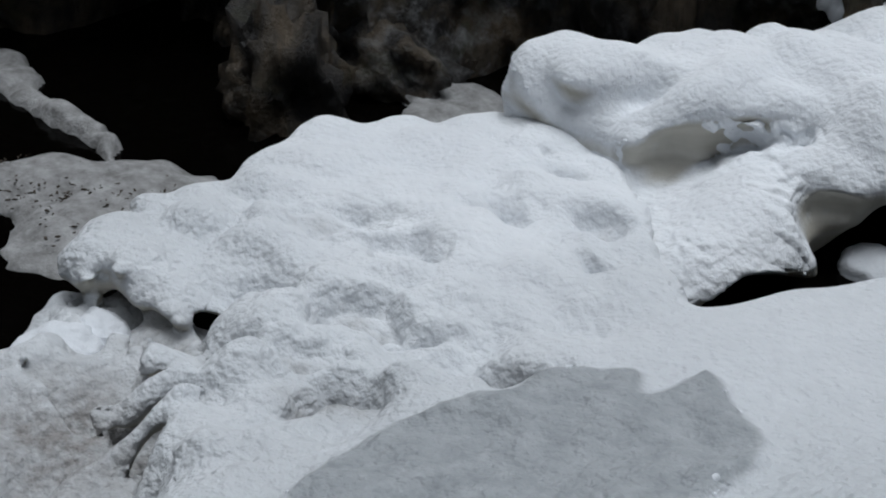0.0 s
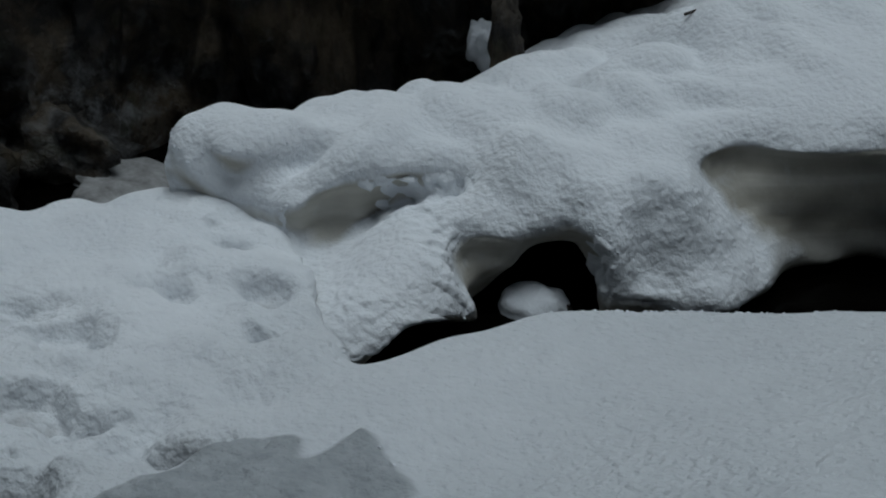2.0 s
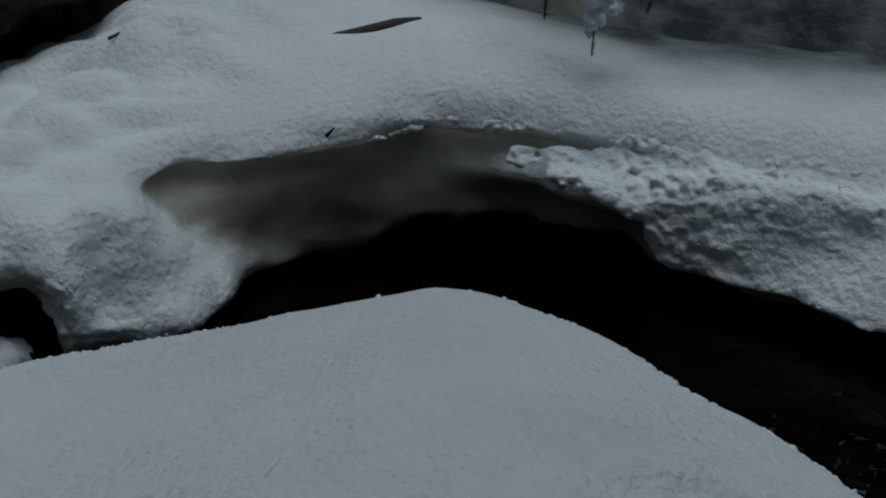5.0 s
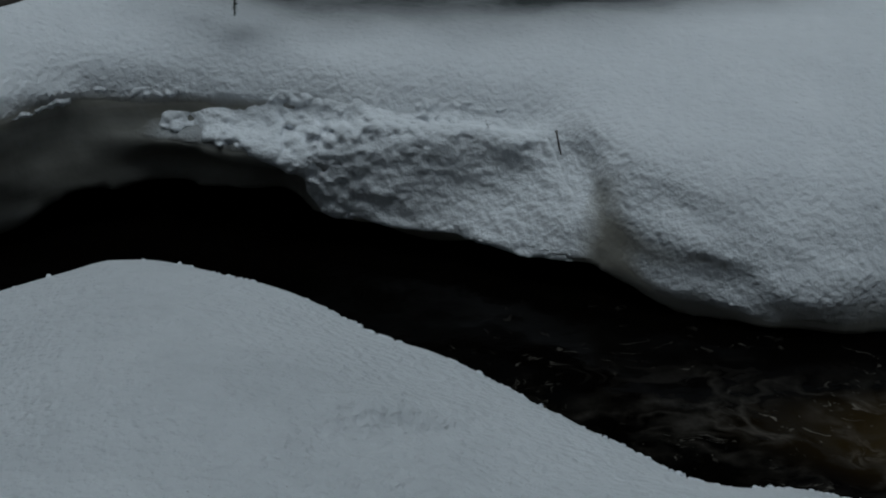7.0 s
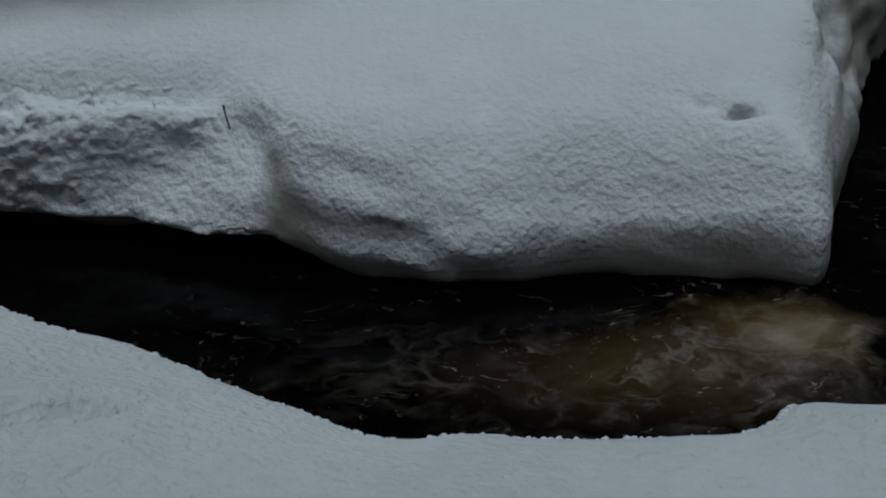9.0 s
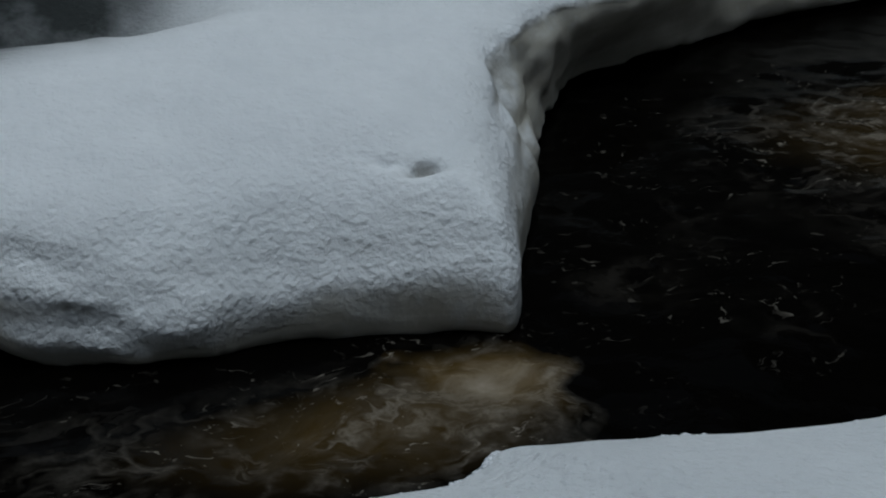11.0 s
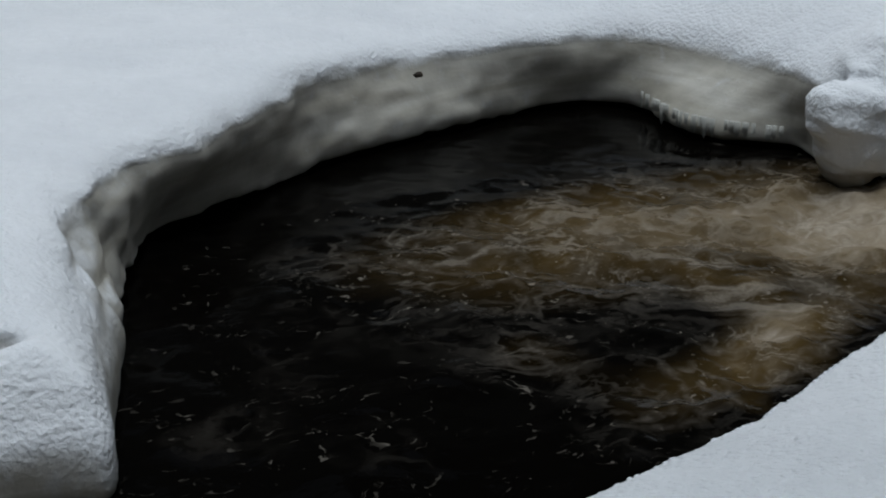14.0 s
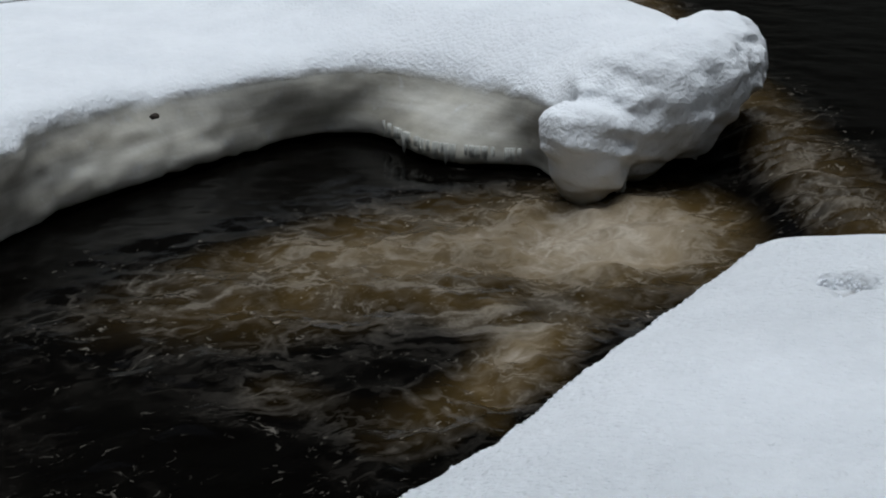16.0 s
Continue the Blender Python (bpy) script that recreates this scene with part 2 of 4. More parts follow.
def water_material():
    """Black peaty water; where it churns (attribute "foam") brown with air and webbed with foam."""
    n = Nodes("peaty_water")
    attr = n.add("ShaderNodeAttribute")
    attr.attribute_name = "foam"
    churn = attr.outputs["Fac"]
    flow = n.add("ShaderNodeMapping")
    flow.inputs["Scale"].default_value = (0.8, 1.0, 1.0)
    flow.inputs["Rotation"].default_value = (0, 0, radians(-25))
    n.tree.links.new(n.place, flow.inputs["Vector"])
    swirl = n.add("ShaderNodeTexNoise", Scale=2.0, Detail=4.0, Roughness=0.6)
    n.tree.links.new(flow.outputs[0], swirl.inputs["Vector"])
    drift = n.add("ShaderNodeVectorMath")
    drift.operation = "MULTIPLY_ADD"
    n.tree.links.new(swirl.outputs["Color"], drift.inputs[0])
    drift.inputs[1].default_value = (0.5, 0.5, 0.0)
    n.tree.links.new(flow.outputs[0], drift.inputs[2])
    webs = []
    for scale, thin, gate, level in ((1.5, 0.035, 1.3, 0.45), (3.6, 0.055, 2.3, 0.48), (8.5, 0.075, 3.7, 0.5)):
        field = n.noise(scale, 3, 0.55, 0.4, drift.outputs[0])
        line = n.map(n.math("ABSOLUTE", n.math("SUBTRACT", field, 0.5)), 0.0, thin, 1.0, 0.0)
        webs.append(n.math("MULTIPLY", line, n.map(n.noise(gate, 3, 0.6), level, level + 0.15)))
    cells = n.add("ShaderNodeTexVoronoi", Scale=2.5, Randomness=1.0)
    cells.feature = "DISTANCE_TO_EDGE"
    n.tree.links.new(drift.outputs[0], cells.inputs["Vector"])
    strand = n.math("MULTIPLY", n.map(cells.outputs["Distance"], 0.0, n.map(n.noise(3.1, 4, 0.6), 0.3, 0.7, 0.02, 0.13), 1.0, 0.0), n.math("MULTIPLY", n.map(n.noise(1.1, 3, 0.6), 0.42, 0.6), n.map(n.noise(9, 4, 0.7), 0.35, 0.65)))
    webs[0] = n.math("MAXIMUM", n.math("MULTIPLY", strand, 0.6), n.math("MULTIPLY", webs[0], 0.5))
    web = n.math("MAXIMUM", webs[0], n.math("MAXIMUM", n.math("MULTIPLY", webs[1], 0.5), n.math("MULTIPLY", webs[2], 0.4)))
    # Pale specks: bubbles, and glints of the waves painted as foam.
    specks = n.math("MULTIPLY", n.map(n.noise(34, 2, 0.6, 0.0, flow.outputs[0]), 0.66, 0.72), n.map(n.noise(2.4, 3, 0.6), 0.45, 0.6))
    web = n.math("MAXIMUM", web, n.math("MULTIPLY", specks, 0.6))
    froth = n.map(n.noise(48, 3, 0.6), 0.36, 0.6, 0.6, 1.0)
    haze = n.map(n.noise(1.5, 6, 0.65, 0.8, flow.outputs[0]), 0.36, 0.66)
    boil = n.map(n.noise(5.5, 7, 0.7, 0.7, flow.outputs[0]), 0.47, 0.63)
    air = n.math("MULTIPLY", n.map(churn, 0.2, 0.9), n.map(haze, 0, 1, 0.4, 1.0))
    foam = n.math("MULTIPLY", n.math("MULTIPLY", web, froth), n.map(churn, 0.1, 0.5))
    foam = n.math("ADD", foam, n.math("MULTIPLY", n.math("MULTIPLY", n.map(churn, 0.35, 1.0), boil), 0.3))
    foam = n.math("MINIMUM", n.math("ADD", foam, n.math("MULTIPLY", n.map(churn, 0.6, 1.1), n.map(haze, 0.1, 0.9, 0.15, 0.6))), 1.0)
    fleck = n.math("MULTIPLY", n.map(n.noise(23, 4, 0.65, 0.6, drift.outputs[0]), 0.61, 0.67), n.math("MULTIPLY", n.map(n.noise(3.3, 3, 0.6), 0.46, 0.58), n.map(churn, 0.015, 0.2)))
    foam = n.math("MAXIMUM", foam, n.math("MULTIPLY", fleck, 0.5))
    tone = n.mix(air, (0.0012, 0.001, 0.0008), (0.135, 0.088, 0.03))
    tone = n.mix(n.math("MULTIPLY", foam, 0.58), tone, (0.54, 0.485, 0.41))
    waves = n.bump(n.noise(7, 4, 0.6, 0.5, flow.outputs[0]), 0.014, 0.1)
    waves = n.bump(n.noise(40, 3, 0.6, 0.3, flow.outputs[0]), 0.004, 0.2, waves)
    return n.finish(Base_Color=tone, Roughness=n.map(foam, 0, 0.6, 0.06, 0.7), IOR=1.33, Specular_IOR_Level=0.045, Normal=waves)


def rock_material():
    n = Nodes("wet_rock")
    frost = n.add("ShaderNodeAttribute")
    frost.attribute_name = "frost"
    big = n.map(n.noise(2.2, 6, 0.65, 0.5), 0.45, 0.66)
    fine = n.map(n.noise(16, 6, 0.7), 0.42, 0.72)
    tone = n.mix(big, (0.003, 0.002, 0.002), (0.14, 0.105, 0.065))
    tone = n.mix(n.math("MULTIPLY", fine, 0.25), tone, (0.08, 0.062, 0.042))
    moss = n.map(n.noise(5, 4, 0.6), 0.56, 0.68)
    tone = n.mix(n.math("MULTIPLY", moss, 0.5), tone, (0.032, 0.035, 0.012))
    rime = n.math("MULTIPLY", frost.outputs["Fac"], n.map(n.noise(9, 5, 0.7), 0.46, 0.66))
    tone = n.mix(rime, tone, (0.34, 0.345, 0.35))
    relief = n.bump(n.noise(7, 7, 0.7), 0.08, 0.9)
    return n.finish(Base_Color=tone, Roughness=0.6, Normal=relief)


def plain(name, a, b, scale, rough, relief, depth=0.01):
    n = Nodes(name)
    tone = n.mix(n.map(n.noise(scale, 5, 0.65), 0.32, 0.68), a, b)
    return n.finish(Base_Color=tone, Roughness=rough, Normal=n.bump(n.noise(relief, 4, 0.6), depth, 0.6))


BANK = snow_and_ice_material()
WATER = water_material()
ROCK = rock_material()
DARK_GROUND = plain("dark_ground", (0.012, 0.014, 0.009), (0.03, 0.028, 0.02), 1.5, 0.95, 3.0, 0.2)
POWDER = plain("clinging_snow", (0.80, 0.82, 0.86), (0.72, 0.745, 0.78), 9, 0.9, 60, 0.012)
# Litter-dirty snow, greyer for the rock's shade painted into it.
DIRTY_SHADED_SNOW = plain("dirty_shaded_snow", (0.37, 0.37, 0.372), (0.16, 0.157, 0.153), 14, 0.85, 40, 0.02)
BARK = plain("wet_bark", (0.022, 0.017, 0.013), (0.06, 0.047, 0.036), 30, 0.7, 60, 0.01)
NEEDLE = plain("spruce_needle", (0.018, 0.035, 0.012), (0.04, 0.065, 0.022), 40, 0.6, 90, 0.002)
CLEAR_ICE = plain("clear_ice", (0.52, 0.52, 0.48), (0.40, 0.40, 0.37), 12, 0.2, 30, 0.01)
DEBRIS = plain("bark_litter", (0.02, 0.015, 0.010), (0.07, 0.05, 0.034), 60, 0.8, 120, 0.003)

# ---- far bank: snow over undercut shelf ice ----
FAR_WATERLINE = [
    (-3.95, 4.7), (-3.9, 4.0), (-4.05, 3.4), (-4.2, 2.95), (-4.12, 2.64), (-3.88, 2.72), (-3.64, 2.8), (-3.56, 2.95), (-3.52, 3.2), (-3.3, 3.45),
    (-3.15, 3.6), (-2.92, 3.54), (-2.8, 3.34), (-2.66, 3.27), (-2.46, 3.42), (-2.41, 3.6), (-2.44, 3.8), (-2.47, 3.95), (-2.36, 4.08), (-2.2, 4.2),
    (-2.02, 4.38), (-1.9, 4.45), (-1.78, 4.53), (-1.62, 4.51), (-1.49, 4.48), (-1.37, 4.55), (-1.22, 4.39), (-1.03, 4.33), (-0.78, 4.26), (-0.53, 4.17),
    (-0.34, 4.11), (-0.22, 4.04), (0.07, 3.97), (0.3, 3.88), (0.7, 3.96), (1.22, 3.89), (1.4, 3.83), (1.53, 4.17), (1.83, 4.9), (1.95, 5.3),
    (2.42, 6.0), (2.86, 6.22), (3.4, 6.52), (4.5, 6.85), (5.5, 7.03), (5.85, 6.8), (5.7, 6.1), (6.0, 5.6), (5.93, 5.2), (6.1, 5.02),
    (6.8, 5.3), (7.4, 5.4), (8.2, 6.5),
]
FAR_LIP = [
    (-3.95, 4.7), (-3.9, 4.0), (-4.0, 3.4), (-4.18, 2.95), (-4.1, 2.58), (-3.85, 2.58), (-3.62, 2.64), (-3.48, 2.78), (-3.38, 2.98), (-3.25, 3.12),
    (-3.05, 3.14), (-2.98, 3.28), (-2.88, 3.36), (-2.8, 3.46), (-2.72, 3.58), (-2.68, 3.7), (-2.64, 3.83), (-2.5, 3.93), (-2.37, 4.03), (-2.22, 4.2),
    (-2.1, 4.4), (-1.88, 4.54), (-1.6, 4.58), (-1.31, 4.56), (-1.05, 4.5), (-0.78, 4.52), (-0.5, 4.5), (-0.32, 4.32), (-0.12, 4.14), (0.25, 4.0),
    (0.7, 4.02), (1.2, 3.97), (1.42, 3.95), (1.5, 4.2), (1.66, 4.75), (1.85, 5.25), (2.3, 5.72), (2.64, 5.87), (3.16, 6.36), (3.75, 6.76),
    (4.43, 7.02), (5.0, 7.02), (5.75, 6.95), (5.98, 6.5), (6.03, 5.98), (5.95, 5.4), (6.05, 4.92), (6.55, 4.76), (7.1, 4.98), (7.6, 5.4), (8.1, 6.6),
]
# low tongue of snow that reaches across to the near bank
TONGUE = [(-3.75, 2.95), (-3.75, 2.5), (-3.5, 2.2), (-3.2, 2.22), (-3.0, 2.35), (-2.92, 2.52), (-2.89, 2.7), (-2.92, 2.87), (-3.06, 3.02), (-3.3, 3.25)]


def closed_behind(points):
    (x0, _), (x1, _) = points[0], points[-1]
    return np.concatenate([smooth_curve(points), [(x1 + 0.6, 10.5), (x0 - 0.2, 10.5)]])


def far_top(x, y, d):
    """Height of the snow on the far bank, d metres in from its lip."""
    edge = 0.49 - 0.26 * hump(x, y, 0.8, 4.0, 0.7, 1.2) - 0.08 * hump(x, y, -3.7, 2.75, 0.4) - 0.07 * hump(x, y, 5.85, 6.4, 0.5, 0.8) + 0.22 * ramp(x, 5.6, 6.4) * ramp(5.7 - y, 0, 0.5)
    full = 0.60 + 0.16 * hump(x, y, -2.6, 4.7, 1.0, 0.7) + 0.08 * hump(x, y, -3.5, 4.7, 0.45, 0.5) - 0.12 * ramp(-x, 3.1, 3.9) + 0.26 * ramp(x, 5.6, 6.6) - 0.5 * hump(x, y, -1.1, 6.3, 1.4, 0.65)
    full = full - 0.3 * hump(x, y, 0.35, 6.6, 0.9, 0.6, 20)
    h = edge + (full - edge) * (1 - np.exp(-np.maximum(d, 0) / 0.38))
    h = h + 0.03 * fbm2(x, y, 0.9, 3, 5) + 0.010 * fbm2(x, y, 0.2, 2, 9)
    wave = 0.012 * np.sin((y * 1.0 + 0.25 * x) * 16 + 2.0 * noise2(x, y, 0.5, 12)) * hump(x, y, -2.9, 4.5, 0.8, 0.5)
    lumps = (0.075 * pillows(x, y, 0.38, 21) + 0.045 * pillows(x, y, 0.17, 23) - 0.07) * ramp(-x, 2.5, 3.1)
    lumps = lumps + 0.025 * (pillows(x, y, 0.4, 25) - 0.5) * ramp(x, 5.7, 6.1) * ramp(5.7 - y, 0, 0.4)
    pits = (0.12 * hump(x, y, 1.21, 4.21, 0.065, 0.026, 8) + 0.1 * hump(x, y, 1.13, 4.25, 0.05, 0.022, -15)) * (1 + 0.8 * noise2(x, y, 0.04, 27)) + 0.025 * hump(x, y, 1.15, 4.3, 0.16, 0.1) + 0.05 * hump(x, y, -2.85, 3.95, 0.16, 0.05, 20)
    pits = pits + 0.03 * hump(x, y, -2.72, 3.6, 0.12, 0.06) + 0.025 * hump(x, y, 6.3, 5.15, 0.14, 0.07)
    shelf = 0.1 * ramp((x + 3.9) * 0.584 - (y - 2.8) * 0.81, 0, 0.05) * ramp(x, -4.2, -4.05) * ramp(-x, 3.62, 3.7)
    crease = shelf + 0.03 * hump(x, y, 6.0, 5.42, 0.6, 0.05, 8)
    h = h + lumps + wave - pits - crease
    return h + (0.57 + 0.04 * fbm2(x, y, 1.2, 3, 95) - h) * ramp(y, 8.6, 9.4)


def ball(x, y, z, c, r):
    """Rough distance to an ellipsoid."""
    k = np.sqrt(((x - c[0]) / r[0]) ** 2 + ((y - c[1]) / r[1]) ** 2 + ((z - c[2]) / r[2]) ** 2)
    return (k - 1) * min(r)


FAR_BALLS = [
    ((5.73, 5.06, 0.40), (0.16, 0.14, 0.12)), ((5.85, 5.02, 0.27), (0.2, 0.15, 0.16)), ((5.93, 5.05, 0.12), (0.15, 0.12, 0.12)), ((7.25, 5.3, 0.54), (0.3, 0.26, 0.24)), ((6.75, 5.1, 0.3), (0.3, 0.2, 0.2)), ((6.8, 5.05, 0.55), (0.36, 0.28, 0.22)), ((6.35, 5.05, 0.4), (0.35, 0.25, 0.3)),
    ((-3.98, 2.86, 0.44), (0.14, 0.08, 0.055)), ((-3.86, 2.78, 0.45), (0.07, 0.1, 0.045)), ((-4.06, 2.72, 0.36), (0.13, 0.13, 0.13)),
    ((-3.6, 2.76, 0.1), (0.07, 0.07, 0.12)), ((-2.71, 3.28, 0.08), (0.05, 0.05, 0.18)), ((-3.13, 3.1, 0.24), (0.13, 0.1, 0.13)), ((-2.99, 3.27, 0.31), (0.11, 0.1, 0.1)), ((-2.85, 3.37, 0.28), (0.13, 0.12, 0.13)), ((-2.75, 3.53, 0.24), (0.17, 0.15, 0.2)),
    ((-1.22, 4.45, 0.27), (0.26, 0.06, 0.05)), ((-1.6, 4.51, 0.28), (0.28, 0.045, 0.028)), ((-0.72, 4.43, 0.2), (0.38, 0.08, 0.22)),
]


FAR_RECESSES = [
    ((-3.51, 2.8, 0.27), (0.09, 0.11, 0.085)), ((-3.02, 3.0, 0.19), (0.09, 0.11, 0.08)), ((-3.0, 3.0, 0.04), (0.13, 0.12, 0.12)), ((-3.7, 2.6, 0.28), (0.1, 0.05, 0.04)),
    ((-0.352, 4.31, 0.143), (0.03, 0.06, 0.02)), ((-0.273, 4.285, 0.249), (0.02, 0.06, 0.018)), ((-0.245, 4.2, 0.1), (0.018, 0.05, 0.02)),
]


def beside_plume(x, y, z):
    """1 where bare ice stands back beside the hanging apron of snow, whose edge leans outwards to its foot."""
    return ramp(x + 2.47 + 1.16 * (z - 0.1), -0.03, 0.05) * ramp(y, 3.62, 3.78) * ramp(-x, 1.8, 2.35) * ramp(0.45 - z, 0, 0.06)


def groove(x, y, z):
    """1 in the smooth icy gutter between the crusted bay and the blunt block of snow."""
    return np.exp(-(((x + 0.2 + 0.45 * (z - 0.05)) / 0.1) ** 2)) * ramp(0.44 - z, 0, 0.08) * ramp(4.7 - y, 0, 0.1)


def far_bank(gx, gy, zs):
    dw = inside_distance(gx, gy, closed_behind(FAR_WATERLINE))
    dl = inside_distance(gx, gy, closed_behind(FAR_LIP))
    dt = inside_distance(gx, gy, smooth_curve(TONGUE, 4, True))
    ragged = 0.02 * fbm2(gx, gy, 0.25, 3, 31)
    top = far_top(gx, gy, dl)
    tongue_top = 0.08 + 0.2 * ramp(gx + gy, -0.9, -0.15) + 0.08 * (1 - np.exp(-np.maximum(dt, 0) / 0.12)) + 0.012 * fbm2(gx, gy, 0.2, 3, 33)
    foot = 0.035 + 0.065 * ramp(gx, -2.3, -2.1) * ramp(-gx, 0.1, 0.35) + 0.022 * fbm2(gx, gy, 0.3, 3, 35) + 0.13 * hump(gx, gy, -2.86, 2.62, 0.2) - 0.04 * ramp(gx, -0.2, 0.1) * ramp(1.9 - gx, 0, 0.2)
    calm = 1 - 0.7 * ramp(gx, 2.2, 2.8) * ramp(gy, 5.3, 5.6) - 0.7 * ramp(gx, 0.3, 0.6) * ramp(4.9 - gy, 0, 0.3) - 0.6 * ramp(gx, -2.3, -2.1) * ramp(-gx, 0.0, 0.3)
    end_block = ramp(gx, 5.65, 5.8) * ramp(5.6 - gy, 0, 0.3)
    knobbly = ramp(-gx, 2.6, 2.9) + 0.9 * hump(gx, gy, 2.0, 5.3, 0.3, 0.6, -25) + 0.2 * end_block
    upper_wall = ramp(gx, 2.0, 2.4) * ramp(gy, 5.2, 5.6)
    crust = hump(gx, gy, -0.85, 4.36, 0.65, 0.2) + 0.5 * hump(gx, gy, 0.3, 3.95, 0.3, 0.3) + 0.15 * ramp(-gx, 2.3, 2.5)
    out = np.empty((*gx.shape, len(zs)), np.float32)
    for k, z in enumerate(zs):
        g = ramp(z, 0.06, 0.42)
        hollow = (0.5 - 0.45 * hump(gx, gy, -2.55, 3.45, 0.25, 0.25)) * (1 - ramp(z, foot - 0.035, foot))
        rough = ragged + 0.012 * noise2(gx + 3.1 * z, gy - 2.3 * z, 0.09, 40) + 0.006 * np.sin(z * 40 + 3 * noise2(gx, gy, 0.7, 41)) + crust * 0.008 * noise2(gx + 1.1 * z, gy - 0.9 * z, 0.06, 43)
        rough = rough * calm - knobbly * (0.06 * pillows(gx + 0.8 * z, gy - 0.7 * z, 0.2, 45) - 0.02)
        rough = rough + end_block * (0.03 * noise2(gx + 0.5 * z, gy - 0.6 * z, 0.2, 49) + 0.012 * np.abs(noise2(gx + 0.7 * z, gy - z, 0.16, 47)) + 0.012 * noise2(gx - z, gy + z, 0.07, 48) - 0.01)
        rough = rough + upper_wall * (0.02 * noise2(gx + 0.7 * z, gy - 0.7 * z, 0.34, 52) + 0.012 * noise2(gx - z, gy + 1.3 * z, 0.13, 53))
        side = -(dw * (1 - g) + dl * g) + rough + hollow + 0.05 * beside_plume(gx, gy, z) + 0.035 * groove(gx, gy, z)
        f = smax(z - top, side, 0.2)
        f = smin(f, smax(z - tongue_top, -dt + hollow + 0.4 * rough + 0.5 * max(z - 0.1, 0), 0.2), 0.05)
        for c, r in FAR_BALLS:
            if abs(z - c[2]) < r[2] + 0.1:
                i, j = np.searchsorted(gx[:, 0], (c[0] - r[0] - 0.15, c[0] + r[0] + 0.15))
                p, q = np.searchsorted(gy[0], (c[1] - r[1] - 0.15, c[1] + r[1] + 0.15))
                f[i:j, p:q] = smin(f[i:j, p:q], ball(gx[i:j, p:q], gy[i:j, p:q], z, c, r) + rough[i:j, p:q] * (1.3 if c[0] > 5 else 0.6), 0.14 if c[0] > 5 else 0.08)
        for c, r in FAR_RECESSES:
            if abs(z - c[2]) < r[2] + 0.05:
                f = smax(f, rough - ball(gx, gy, z, c, r), 0.05)
        out[:, :, k] = np.maximum(f, -0.15 - z)
    return out


def far_level(x, y):
    """Height of the open snow on the far bank, and how firmly it holds there."""
    d = inside_distance(x, y, closed_behind(FAR_LIP))
    return far_top(x, y, d), ramp(d, 0.3, 0.45)


def far_cover(p, up):
    """How firmly snow sticks to the far bank, apart from its slope."""
    x, y, z = p.T
    stick = 0.5 * ramp(-x, 2.3, 2.45) * ramp(z, 0.06, 0.16) + 0.95 * hump(x, y, -0.75, 4.42, 0.55, 0.3) * ramp(z, 0.07, 0.12)
    stick = stick + 0.45 * hump(x, y, 0.33, 3.92, 0.33, 0.3) * ramp(z, 0.03, 0.07) + 0.3 * hump(x, y, 1.42, 3.95, 0.14, 0.3)
    stick = stick + 0.9 * hump(x, y, -2.5, 3.5, 0.22, 0.26) * ramp(z, 0.0, 0.06) + 0.25 * hump(x, y, -1.9, 4.5, 0.5, 0.3) * ramp(z, 0.38, 0.44) + 1.0 * ramp(x, 5.5, 5.58) * ramp(5.4 - y, 0, 0.15) * ramp(z, 0.03, 0.1)
    stick = stick + 0.5 * hump(x, y, 5.95, 5.08, 0.28, 0.25) * ramp(z, 0.04, 0.1)
    stick = stick - 0.75 * ramp(x, 2.15, 2.4) * ramp(y, 5.3, 5.5) * ramp(6.2 - x, 0, 0.15) * ramp(0.46 - z, 0, 0.13)
    stick = stick + 0.22 * hump(x, y, -0.05, 4.1, 0.2, 0.2) - 0.3 * hump(x, y, -0.2, 4.22, 0.05, 0.14, 25) - 0.6 * hump(x, y, 2.05, 5.35, 0.22, 0.6, -25) * ramp(0.48 - z, 0, 0.05) - 0.6 * hump(x, y, -3.62, 3.0, 0.1, 0.25) * ramp(0.35 - z, 0, 0.1)
    stick = stick - 0.5 * hump(x, y, -2.22, 4.15, 0.2, 0.26) * ramp(0.35 - z, 0, 0.06) - 0.6 * hump(x, y, -3.1, 3.3, 0.2, 0.25) * ramp(0.26 - z, 0, 0.06)
    stick = stick - 1.3 * beside_plume(x, y, z) - 0.5 * groove(x, y, z)
    for c, r in FAR_RECESSES[:2]:
        stick = stick - 1.1 * hump(x, y, c[0], c[1], r[0] * 1.1, r[1] * 1.1) * ramp(c[2] + r[2] + 0.02 - z, 0, 0.05)
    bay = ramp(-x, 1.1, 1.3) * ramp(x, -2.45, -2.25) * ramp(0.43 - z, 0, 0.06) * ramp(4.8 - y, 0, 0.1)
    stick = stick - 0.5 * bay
    # Darker ice in the bay, and two darker hollows behind the bank.
    darken = 0.58 * bay + 0.95 * ramp(hump(x, y, -1.1, 6.4, 1.6, 1.3), 0.14, 0.45) + 0.5 * ramp(hump(x, y, 0.6, 7.4, 0.8, 0.7), 0.3, 0.9)
    return stick, 0 * x, 0.8 * hump(x, y, 1.2, 4.2, 0.07, 0.025, 8), darken


